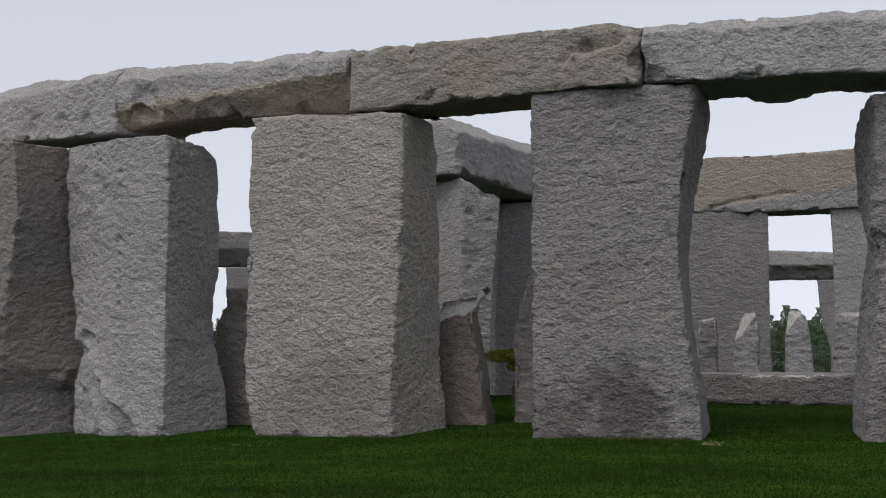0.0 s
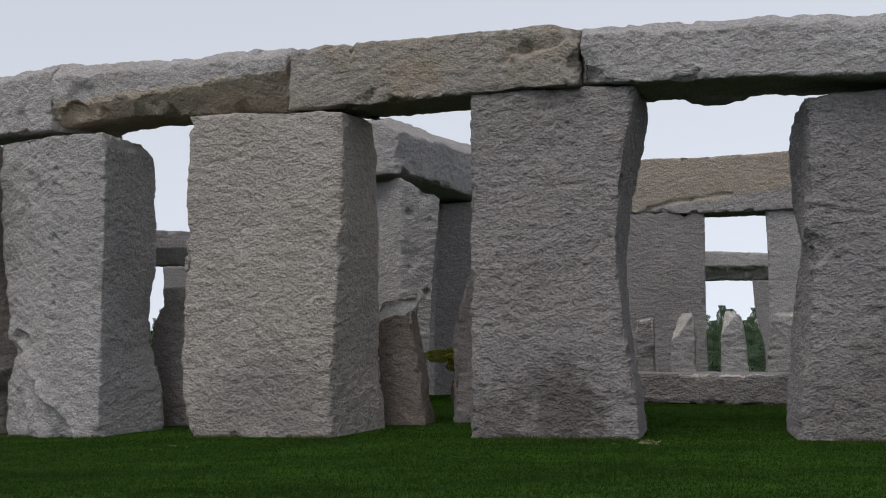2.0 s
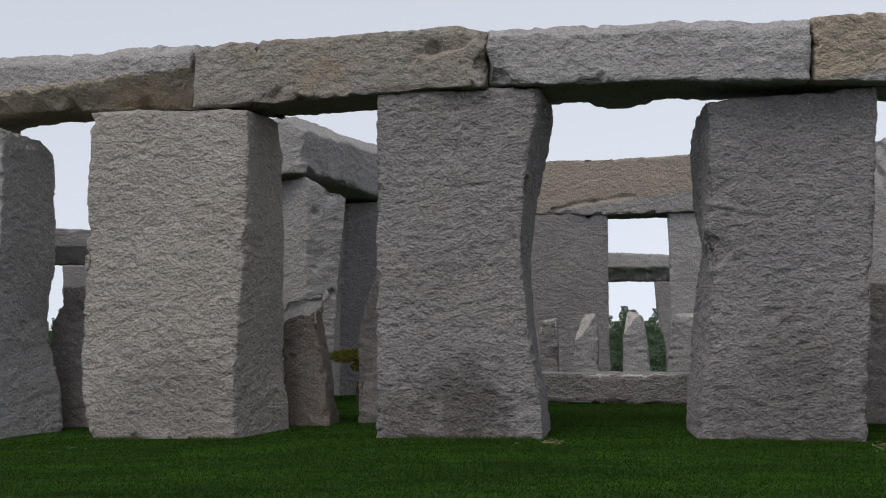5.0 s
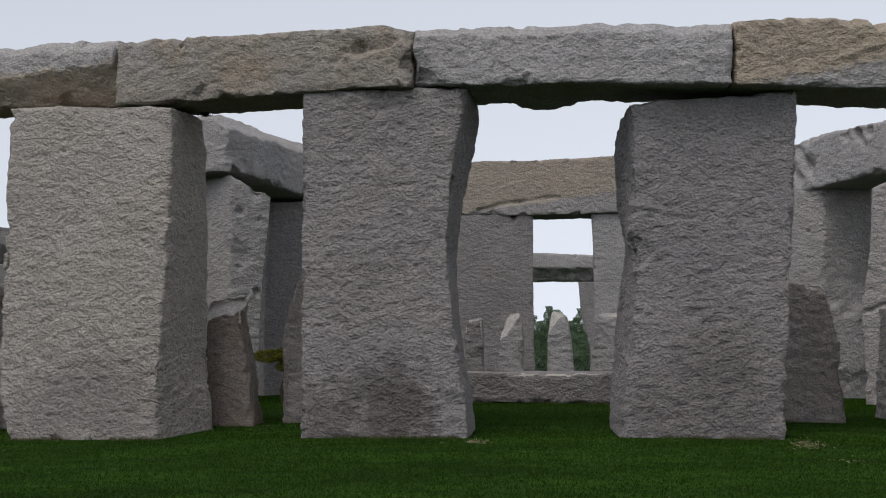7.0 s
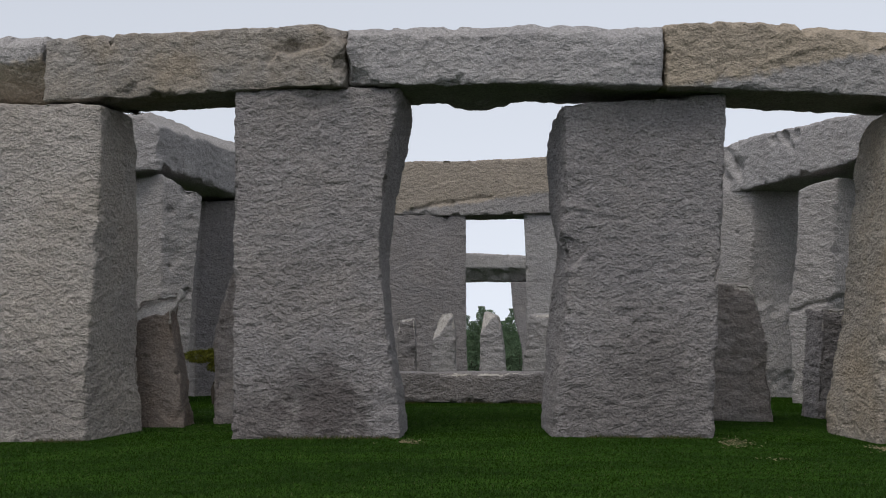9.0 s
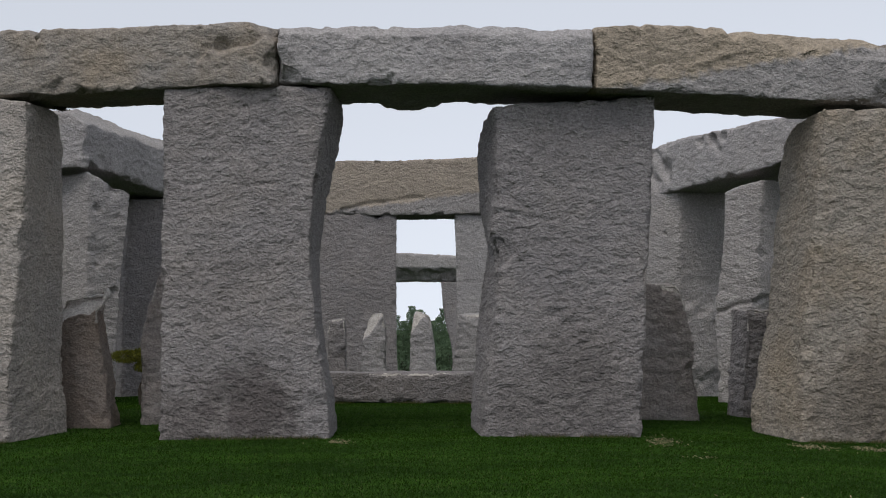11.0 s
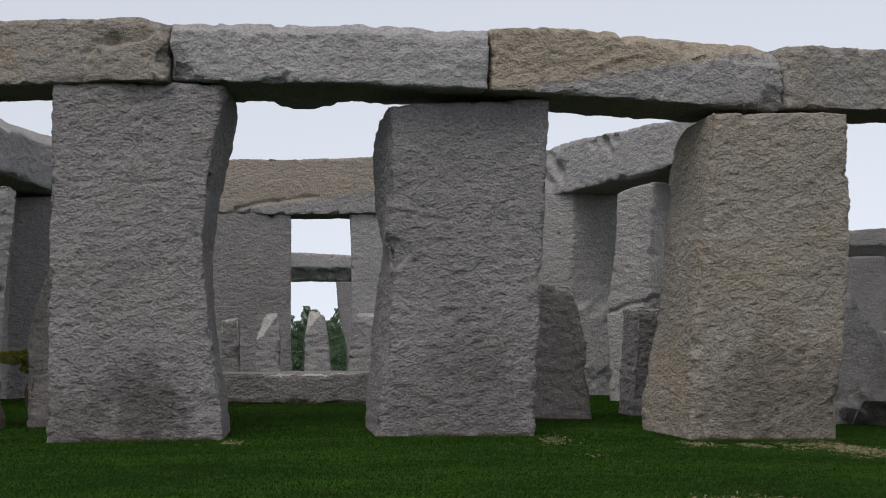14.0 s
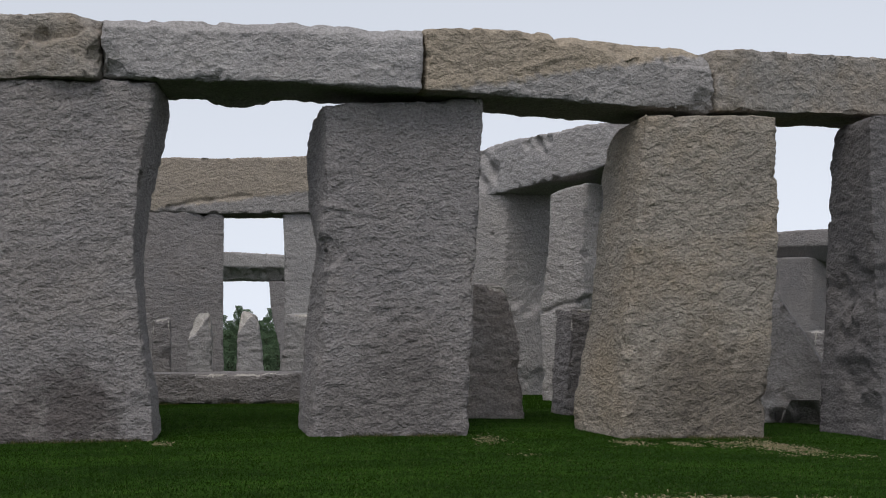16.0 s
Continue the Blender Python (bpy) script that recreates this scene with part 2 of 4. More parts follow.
def hewn(name, mapping, size, cell, mat, seed, rough=1.0, chip=0.05, cuts=(), dents=(), lines=(), steps=(), spall=(2.2, 0.15), fresh_and_lit=None):
    """A hewn block: a box skin sent through mapping(a, b, c), with worn edges and a split face.
    cuts: (x, z, nx, ny, nz), slanting planes through the front, behind which it falls back.
    dents: (x, y, z, radius, depth), hollows, or swellings where the depth is negative.
    lines: (x, z, x, z, width, depth), cracks in the front, or raised ribs.
    steps: (x, z, x, z, depth, fall), creases: on the left of the line the front drops back, coming forward again over
    the fall.
    spall: flakes broken from each metre of the front's edges, and the size of the largest.
    fresh_and_lit: the paler stone of the cuts, and painted light on the top's worn rim."""
    n = [max(4, int(s / cell)) for s in size]
    ijk, quads = lattice(*n)
    abc = ijk / np.array(n)
    v = mapping(abc[:, 0], abc[:, 1], abc[:, 2])
    broken = np.zeros(len(v), bool)
    for x, z, nx, ny, nz in cuts:
        over = (v[:, 0] - x) * nx + (v[:, 2] - z) * nz + 0.02 * fbm(v * np.array([4.0, 0, 4.0]) + seed, 3, seed + 21)
        v[:, 1] += np.clip(over / -ny, 0, 0.6 * size[1]) * (1 - abc[:, 1])
        broken |= (over > 0.0) & (abc[:, 1] < 0.6)
    nrm = vertex_normals(v, quads)
    # worn edges: the nearer to two faces at once, the deeper
    dist = np.sort(np.minimum(abc, 1 - abc) * np.array(size), axis=1)
    r = chip * (1.1 + 1.3 * fbm(v * 3.3 + seed, 3, seed))
    r = np.clip(r, 0.02, 0.3)
    wear = np.clip(1 - dist[:, 1] / r, 0, 1) ** 2 * r * 0.26
    v = v - nrm * wear[:, None]
    # Light caught by the front rim of the top, coloured like the breaks.
    broken |= (wear > 0.09 * r) & (abc[:, 2] > 0.8) & (abc[:, 1] < 0.5)
    # flakes split off the edges, each a shallow scoop with sharp borders
    rng = np.random.default_rng(seed + 900)
    scaled = abc * np.array(size)
    for edge in range(6):
        upright = edge in (0, 1, 4, 5)
        for k in range(int(size[2 if upright else 0] * spall[0])):
            along = rng.random()
            at = np.array([edge % 2, edge // 4, along] if upright else [along, 0, edge % 2]) * np.array(size)
            i = np.argmin(((scaled - at) ** 2).sum(1))
            way = nrm[i] + rng.normal(size=3) * 0.3
            way /= np.linalg.norm(way)
            reach = spall[1] * (0.3 + 0.7 * rng.random() ** 2)
            deep = reach * (0.05 + 0.14 * rng.random()) * (0.5 if edge == 3 else 1.0)
            rel = v - v[i]
            close = np.flatnonzero((rel * rel).sum(1) < (1.5 * reach) ** 2)
            rel = rel[close]
            over = rel @ way + deep * (1 - (rel[:, 2 if upright else 0] / reach) ** 2)
            v[close] -= way * np.clip(over, 0, 0.2)[:, None]
    nrm = vertex_normals(v, quads)
    for x0, z0, x1, z1, deep, fall in steps:
        ex, ez = x1 - x0, z1 - z0
        q = v[:, [0, 2]] + 0.05 * np.stack([fbm(v * 2.5 + 3, 2, seed + 51), fbm(v * 2.5 + 7, 2, seed + 53)], 1)
        s = (ex * (q[:, 1] - z0) - ez * (q[:, 0] - x0)) / math.hypot(ex, ez)
        t = (ex * (q[:, 0] - x0) + ez * (q[:, 1] - z0)) / (ex * ex + ez * ez)
        s = s + np.clip(np.abs(t - 0.5) - 0.5, 0, None) * math.hypot(ex, ez)
        v[:, 1] += deep * np.clip(1.6 - 2 * np.abs(t - 0.5), 0, 0.6) / 0.6 * np.clip(s / 0.04, 0, 1) * np.exp(-np.maximum(s, 0) / fall) * (1 - abc[:, 1])
    big = fbm(v * np.array([0.9, 0.9, 0.8]) + seed * 3.1, 3, seed + 5) * 0.022
    split = fbm(v * np.array([9.0, 9.0, 15.0]) + seed, 3, seed + 9) * 0.011
    dent = np.minimum(fbm(v * 2.3 - seed, 3, seed + 2) + 0.75, 0) * 0.03
    for x, y, z, radius, deep in dents:
        d = np.sqrt(((v - np.array([x, y, z])) ** 2).sum(1)) / radius + 0.35 * fbm(v * 3.7 + seed, 2, seed + 31)
        s = np.clip((1.1 - d) * 1.5, 0, 1)
        v = v - nrm * (deep * s * s * (3 - 2 * s))[:, None]
    for x0, z0, x1, z1, wide, deep in lines:
        a, e = np.array([x0, z0]), np.array([x1 - x0, z1 - z0])
        q = v[:, [0, 2]] + 0.03 * np.stack([fbm(v * 3.0 + 5, 2, seed + 41), fbm(v * 3.0 + 9, 2, seed + 43)], 1)
        s = np.clip(((q - a) @ e) / (e @ e), 0, 1)
        d = np.linalg.norm(q - a - s[:, None] * e, axis=1) / wide
        v = v - nrm * (deep * np.clip(1 - d, 0, 1) * (abc[:, 1] < 0.3))[:, None]
    v = v + nrm * ((big + split + dent) * rough)[:, None]
    me = skin(name, v, quads, mat, True)
    if fresh_and_lit:
        me.materials.append(fresh_and_lit)
        me.polygons.foreach_set("material_index", broken[quads].all(1).astype(np.int32))
    return new(name, me)


def standing(name, at, turn, depth, rows, mat, seed, cell=0.03, rough=1.0, chip=0.05, cuts=(), dents=(), lines=(), steps=(), spall=(2.2, 0.15), fresh_and_lit=None):
    """An upright stone. rows, from foot to top: height, front left, front right, back left, back right, fall of the top."""
    r = np.array(rows)
    z0 = r[0, 0]
    level = (r[:, 0] - z0) / (r[-1, 0] - z0)

    def mapping(a, b, c):
        z, l, rr, bl, br, tilt = (np.interp(c, level, r[:, k]) for k in range(6))
        near, far = l + (rr - l) * a, bl + (br - bl) * a
        return np.stack([near + (far - near) * b, depth * b, z + tilt * (a - 0.5)], 1)
    width = float(np.mean(r[:, 2] - r[:, 1]))
    ob = hewn(name, mapping, (width, depth, r[-1, 0] - z0), cell, mat, seed, rough, chip, cuts, dents, lines, steps, spall, fresh_and_lit)
    ob.matrix_world = pose(at[0], at[1], 0, 0, 0, turn)
    return ob


def lying(name, at, turn, depth, rows, mat, seed, cell=0.03, rough=1.0, chip=0.06, undercut=0.0, cuts=(), dents=(), lines=(), steps=(), spall=(2.6, 0.22), fresh_and_lit=None):
    """A lintel or fallen stone. rows, along it: place, underside, top. undercut: how far its lower front is cut away."""
    r = np.array(rows)
    along = (r[:, 0] - r[0, 0]) / (r[-1, 0] - r[0, 0])

    def mapping(a, b, c):
        u, lo, hi = (np.interp(a, along, r[:, k]) for k in range(3))
        cut = undercut * np.clip(0.5 - c, 0, 0.5) / 0.5
        return np.stack([u, cut + (depth - cut) * b, lo + (hi - lo) * c], 1)
    ob = hewn(name, mapping, (r[-1, 0] - r[0, 0], depth, float(np.mean(r[:, 2] - r[:, 1]))), cell, mat, seed, rough, chip, cuts, dents, lines, steps, spall, fresh_and_lit)
    ob.matrix_world = pose(at[0], at[1], 0, 0, 0, turn)
    return ob


SEED = [0]


def next_seed():
    SEED[0] += 1
    return SEED[0]


def sarsen(label, at, turn, depth, rows, mat, cuts=(), dents=(), lines=(), steps=()):
    return tagged(standing("standing_stone", at, turn, depth, rows, mat, next_seed(), 0.022, 1.0, 0.075, cuts=cuts, dents=dents, lines=lines, steps=steps),
                  label, "standing stone", "uprights of the outer ring")


def lintel(label, at, turn, depth, rows, mat, cuts=(), dents=(), lines=(), steps=()):
    return tagged(lying("lintel_stone", at, turn, depth, rows, mat, next_seed(), 0.022, 1.0, cuts=cuts, dents=dents, lines=lines, steps=steps),
                  label, "lintel", "lintels of the outer ring")


def trilithon(label, at, turn, depth, rows, mat, cuts=(), dents=(), lines=(), steps=()):
    return tagged(standing("trilithon_upright", at, turn, depth, rows, mat, next_seed(), 0.032, cuts=cuts, dents=dents, lines=lines, steps=steps),
                  label, "standing stone", "uprights of the inner trilithons")


def trilintel(label, at, turn, depth, rows, mat, cuts=(), dents=(), lines=(), steps=(), fresh_and_lit=None):
    return tagged(lying("trilithon_lintel", at, turn, depth, rows, mat, next_seed(), 0.032, cuts=cuts, dents=dents, lines=lines, steps=steps, fresh_and_lit=fresh_and_lit),
                  label, "lintel", "lintels of the inner trilithons")


def far(label, at, turn, depth, rows, mat, cuts=(), dents=(), lines=()):
    return tagged(standing("standing_stone", at, turn, depth, rows, mat, next_seed(), 0.06, cuts=cuts, dents=dents, lines=lines),
                  label, "standing stone", "uprights of the outer ring")


def farlintel(label, at, turn, depth, rows, mat, undercut=0.6, dents=()):
    return tagged(lying("lintel_stone", at, turn, depth, rows, mat, next_seed(), 0.05, 1.5, undercut=undercut, dents=dents),
                  label, "lintel", "lintels of the outer ring")


def bluestone(label, at, turn, depth, rows, mat, cuts=(), dents=(), lines=(), steps=()):
    return tagged(standing("small_standing_stone", at, turn, depth, rows, mat, next_seed(), 0.026, 1.2, 0.11, cuts=cuts, dents=dents, lines=lines, steps=steps, fresh_and_lit=FRESH_AND_LIT),
                  label, "standing stone", "small stones inside the ring")


def leaning(label, at, turn, depth, rows, mat, cuts=(), dents=(), lines=(), steps=()):
    return tagged(standing("leaning_stone", at, turn, depth, rows, mat, next_seed(), 0.03, cuts=cuts, dents=dents, lines=lines, steps=steps), label, "stone")


def altar(label, at, turn, depth, rows, mat):
    return tagged(lying("fallen_stone", at, turn, depth, rows, mat, next_seed(), 0.026, 0.8, 0.09, fresh_and_lit=FRESH_AND_LIT), label, "stone")


# ---- ground ----
m, t, b, node = material("lawn")
tc = t.nodes.new("ShaderNodeTexCoord")
n1, n2 = node("ShaderNodeTexNoise", Scale=0.5, Detail=4.0), node("ShaderNodeTexNoise", Scale=45.0, Detail=4.0)
for n in (n1, n2):
    t.links.new(tc.outputs["Object"], n.inputs["Vector"])
mixed = t.nodes.new("ShaderNodeMixRGB")
mixed.inputs[0].default_value = 0.6
t.links.new(n1.outputs[0], mixed.inputs[1])
t.links.new(n2.outputs[0], mixed.inputs[2])
ramp = t.nodes.new("ShaderNodeValToRGB")
ramp.color_ramp.elements[0].position, ramp.color_ramp.elements[1].position = 0.35, 0.7
ramp.color_ramp.elements[0].color, ramp.color_ramp.elements[1].color = (0.007, 0.018, 0.002, 1), (0.014, 0.033, 0.003, 1)
t.links.new(mixed.outputs[0], ramp.inputs[0])
t.links.new(ramp.outputs[0], b.inputs["Base Color"])
b.inputs["Roughness"].default_value = 0.95
b.inputs["Specular IOR Level"].default_value = 0.0
LAWN = m
xs = np.concatenate([[-3000, -800, -250, -120, -70], np.arange(-45, 45.1, 1.0), [70, 120, 250, 800, 3000]])
ys = np.concatenate([[-3000, -800, -200, -60, -25], np.arange(-10, 100.1, 1.5), [130, 200, 400, 1000, 3000]])
gx, gy = np.meshgrid(xs, ys, indexing="ij")
gz = ground_z(gx, gy)
k = np.arange(gx.size).reshape(gx.shape)
q = np.stack([k[:-1, :-1], k[1:, :-1], k[1:, 1:], k[:-1, 1:]], -1).reshape(-1, 4)
me = bpy.data.meshes.new("ground")
me.from_pydata(np.stack([gx, gy, gz], -1).reshape(-1, 3).tolist(), [], q.tolist())
me.materials.append(LAWN)
tagged(new("ground", me), "mown green lawn round the stones", "lawn", kind="structure")

# ---- the stones ----
sarsen("weathered brown granite upright with a lumpy lower half", (-13.09, 17.75), -24, 1.2, [(-0.57, -2.31, 1.73, -2.25, 2.24, 0.00), (0.29, -2.26, 1.75, -2.20, 2.25, 0.00), (0.65, -2.18, 1.84, -2.12, 2.45, 0.00), (1.10, -2.11, 1.87, -2.05, 2.44, 0.00), (1.82, -2.06, 2.10, -2.00, 2.35, 0.00), (2.89, -2.03, 2.36, -1.97, 2.25, 0.00), (4.28, -2.21, 2.21, -2.15, 2.13, -0.41)], BROWN, dents=[(2.56, 0.00, 0.45, 0.5, -0.1), (2.59, 0.50, 0.77, 0.35, 0.12), (2.52, 0.80, 0.34, 0.4, -0.1)])
sarsen("pale grey granite upright with a slanting ridge near its foot", (-9.33, 16.75), -17, 1.2, [(-0.38, -1.10, 1.03, -1.04, 1.18, 0.00), (0.46, -1.10, 1.03, -1.04, 1.09, 0.00), (0.95, -0.89, 1.03, -0.83, 0.93, 0.00), (1.44, -1.10, 1.03, -1.04, 0.85, 0.00), (2.34, -1.38, 1.05, -1.32, 0.96, 0.00), (3.33, -1.49, 1.04, -1.43, 0.96, 0.00), (3.79, -1.51, 1.04, -1.45, 0.90, 0.00), (4.03, -1.46, 1.03, -1.40, 0.63, -0.06)], PALE, cuts=[(0.05, 2.74, -0.26, -0.96, 0)], dents=[(-0.13, 0.00, -0.02, 0.5, -0.08), (-0.55, 0.10, 3.45, 0.16, 0.05), (-0.37, 0.10, 3.23, 0.2, 0.05), (-0.67, 0.10, 1.03, 0.25, 0.1)] + [(0.1, 0.02, 0.4 + 0.24 * k, 0.055, 0.035) for k in range(14)], lines=[(0.00, 4.06, 0.04, 2.58, 0.06, -0.02)], steps=[(-1.0, 1.15, 0.65, -0.25, -0.12, 0.4), (-0.62, 3.9, -0.95, 1.1, -0.04, 0.3)])
sarsen("broad pale granite upright with a flat hammered face", (-5.87, 15.95), -12, 1.15, [(-0.23, -1.01, 1.08, -0.95, 1.28, 0.00), (0.39, -1.17, 1.08, -1.11, 1.26, 0.00), (0.76, -1.20, 1.09, -1.15, 1.21, 0.00), (1.42, -1.20, 1.13, -1.15, 1.19, 0.00), (2.61, -1.17, 1.23, -1.11, 1.17, 0.00), (3.36, -1.16, 1.24, -1.10, 1.16, 0.00), (4.10, -1.13, 1.25, -1.07, 1.09, -0.10)], WARM)
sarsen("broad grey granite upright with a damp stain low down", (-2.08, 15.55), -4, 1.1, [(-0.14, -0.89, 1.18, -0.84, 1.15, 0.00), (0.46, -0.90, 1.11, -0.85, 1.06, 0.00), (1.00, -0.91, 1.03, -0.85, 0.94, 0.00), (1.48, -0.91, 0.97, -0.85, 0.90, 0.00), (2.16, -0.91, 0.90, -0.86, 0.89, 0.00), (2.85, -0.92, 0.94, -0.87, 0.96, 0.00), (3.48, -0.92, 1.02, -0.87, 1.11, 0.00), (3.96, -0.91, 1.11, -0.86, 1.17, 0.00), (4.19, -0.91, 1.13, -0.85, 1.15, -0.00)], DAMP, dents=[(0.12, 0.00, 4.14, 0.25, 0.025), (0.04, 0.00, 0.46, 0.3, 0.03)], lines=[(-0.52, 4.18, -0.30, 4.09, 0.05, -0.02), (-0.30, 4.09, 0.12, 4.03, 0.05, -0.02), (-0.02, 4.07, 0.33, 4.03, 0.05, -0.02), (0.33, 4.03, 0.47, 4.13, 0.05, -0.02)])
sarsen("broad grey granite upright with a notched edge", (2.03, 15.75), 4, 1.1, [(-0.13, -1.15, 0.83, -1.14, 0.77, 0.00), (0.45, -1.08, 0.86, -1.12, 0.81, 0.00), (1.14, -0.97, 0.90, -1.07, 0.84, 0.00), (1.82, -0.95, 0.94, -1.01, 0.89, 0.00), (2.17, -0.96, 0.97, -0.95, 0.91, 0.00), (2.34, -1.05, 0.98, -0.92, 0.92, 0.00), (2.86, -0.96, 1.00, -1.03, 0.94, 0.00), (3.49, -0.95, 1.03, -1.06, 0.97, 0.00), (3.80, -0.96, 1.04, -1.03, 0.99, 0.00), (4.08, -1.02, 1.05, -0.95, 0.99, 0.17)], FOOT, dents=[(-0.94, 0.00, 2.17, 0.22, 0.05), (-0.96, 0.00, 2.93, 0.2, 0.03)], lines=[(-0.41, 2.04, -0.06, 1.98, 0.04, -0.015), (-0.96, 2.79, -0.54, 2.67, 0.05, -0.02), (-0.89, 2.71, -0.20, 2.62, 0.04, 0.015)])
sarsen("broad tan granite upright with wood chips at its foot", (6.03, 15.95), 12, 1.15, [(-0.24, -1.27, 0.88, -1.36, 0.82, 0.00), (0.26, -1.24, 0.93, -1.33, 0.87, 0.00), (0.77, -1.20, 0.98, -1.24, 0.93, 0.00), (1.42, -1.17, 1.06, -1.09, 1.00, 0.00), (2.00, -1.07, 1.12, -1.01, 1.06, 0.00), (2.95, -0.98, 1.21, -0.91, 1.15, 0.00), (3.32, -0.95, 1.15, -0.88, 1.10, 0.00), (3.76, -0.90, 1.14, -0.81, 1.08, 0.00), (4.05, -0.86, 1.16, -0.67, 1.10, 0.11)], TAN)
sarsen("dark grey granite upright with hollows in its side", (10.15, 16.90), 20, 1.2, [(-0.42, -1.54, 1.70, -1.55, 1.64, 0.00), (0.39, -1.58, 1.73, -1.53, 1.67, 0.00), (1.11, -1.61, 1.77, -1.45, 1.71, 0.00), (2.72, -1.68, 1.84, -1.33, 1.78, 0.00), (3.54, -1.71, 1.88, -1.24, 1.82, 0.00), (4.04, -1.70, 1.90, -1.16, 1.84, 0.00), (4.25, -1.66, 1.91, -1.05, 1.85, 0.10)], SLATE, dents=[(-1.43, 0.40, 1.86, 0.5, 0.07), (-1.61, 0.80, 1.67, 0.4, 0.06), (-1.56, 0.60, 1.23, 0.3, 0.06), (-1.57, 0.40, 0.65, 0.35, 0.07), (-1.47, 0.30, 0.18, 0.35, 0.06), (-1.56, 0.60, 1.43, 0.3, -0.06), (-1.57, 0.50, 0.92, 0.3, -0.05)])
lintel("long rough grey granite lintel resting on two uprights", (-12.89, 18.85), -27.3, 1.3, [(-3.79, 4.40, 5.46), (0.37, 4.37, 5.33), (1.09, 4.31, 5.35), (2.11, 4.24, 5.18), (3.75, 4.18, 5.19)], PALE, cuts=[(2.12, 5.03, 0, -0.6, 0.8)], dents=[(1.47, 0.00, 4.50, 0.2, 0.05), (2.30, 0.00, 4.47, 0.2, 0.05), (3.02, 0.00, 4.33, 0.22, 0.06)])
lintel("long brown-stained granite lintel with an undercut lower edge", (-7.52, 16.51), -16.7, 1.3, [(-2.11, 4.23, 5.18), (-1.49, 4.29, 5.12), (-1.04, 4.30, 5.11), (-0.50, 4.29, 5.08), (0.54, 4.23, 5.02), (1.52, 4.18, 5.00), (2.10, 4.14, 4.97)], HALF, cuts=[(0.04, 4.56, 0.03, -0.78, -0.62), (0.24, 4.88, 0.02, -0.75, 0.65)], dents=[(-1.53, 0.00, 4.46, 0.3, 0.08), (-2.00, 0.00, 4.71, 0.2, -0.04)])
lintel("long grey and brown granite lintel with a broken end", (-3.54, 15.62), -8.1, 1.12, [(-1.93, 4.12, 4.90), (-1.70, 4.12, 4.92), (-0.27, 4.13, 4.93), (0.82, 4.17, 4.95), (1.53, 4.19, 4.97), (1.92, 4.20, 4.94)], STAIN, cuts=[(1.78, 4.80, 0.5, -0.7, 0.4)], dents=[(1.29, 0.03, 4.68, 0.13, 0.08), (1.89, 0.00, 4.48, 0.12, 0.05)], steps=[(1.15, 4.60, 1.95, 4.76, 0.11, 0.16)])
lintel("long smooth grey granite lintel over two uprights", (0.32, 15.37), 0.7, 1.35, [(-1.91, 4.23, 4.92), (-1.30, 4.19, 4.94), (-0.14, 4.20, 4.95), (0.34, 4.22, 4.97), (0.74, 4.20, 4.94), (1.91, 4.18, 4.92)], COOL, cuts=[(0.06, 4.80, 0, -0.7, 0.7)], dents=[(-0.26, 1.25, 4.38, 0.45, -0.07), (-1.82, 0.00, 4.34, 0.25, 0.06)])
lintel("long tan granite lintel mottled with rust stains", (4.26, 15.74), 9.7, 1.3, [(-2.00, 4.17, 4.94), (-1.58, 4.17, 4.99), (-0.83, 4.16, 5.02), (-0.06, 4.14, 5.02), (1.13, 4.11, 5.00), (2.01, 4.12, 4.98)], FLAME, cuts=[(0.97, 4.77, 0.08, -0.7, 0.7)], dents=[(0.73, 0.00, 4.86, 0.25, 0.05), (1.46, 0.00, 4.72, 0.2, 0.05), (1.82, 0.00, 4.18, 0.25, 0.08)], lines=[(1.05, 4.75, 1.91, 4.73, 0.05, 0.05), (-0.83, 4.51, 0.09, 4.75, 0.05, -0.02)])
lintel("long brownish granite lintel running out of the ring", (9.58, 17.35), 21.0, 1.3, [(-3.52, 4.14, 4.96), (-2.71, 4.18, 5.04), (-1.63, 4.25, 5.12), (-0.28, 4.34, 5.20), (3.55, 4.38, 5.27)], STAIN)
trilithon("tall pale granite upright of an inner trilithon", (-5.54, 23.60), 35, 1.1, [(-0.22, -0.34, 0.25, -0.53, 0.19, 0.00), (1.38, -0.34, 0.29, -0.55, 0.23, 0.00), (2.11, -0.34, 0.34, -0.56, 0.29, 0.00), (3.16, -0.34, 0.44, -0.58, 0.39, 0.00), (3.74, -0.34, 0.49, -0.59, 0.44, 0.00), (3.93, -0.34, 0.47, -0.60, 0.41, -0.34)], PALE, dents=[(-0.11, 0.00, 2.63, 0.25, 0.05), (0.15, 0.00, 3.80, 0.2, 0.05), (0.2, 0.00, 1.95, 0.07, 0.08), (-0.15, 0.00, 2.4, 0.08, 0.06), (-0.15, 0.00, 3.45, 0.09, 0.06), (0.25, 0.00, 3.3, 0.09, 0.05)])
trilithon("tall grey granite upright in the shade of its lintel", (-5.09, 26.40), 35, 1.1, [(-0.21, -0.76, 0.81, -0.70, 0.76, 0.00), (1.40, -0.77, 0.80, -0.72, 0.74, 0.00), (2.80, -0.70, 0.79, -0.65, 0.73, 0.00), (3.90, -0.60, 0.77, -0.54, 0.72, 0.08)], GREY)
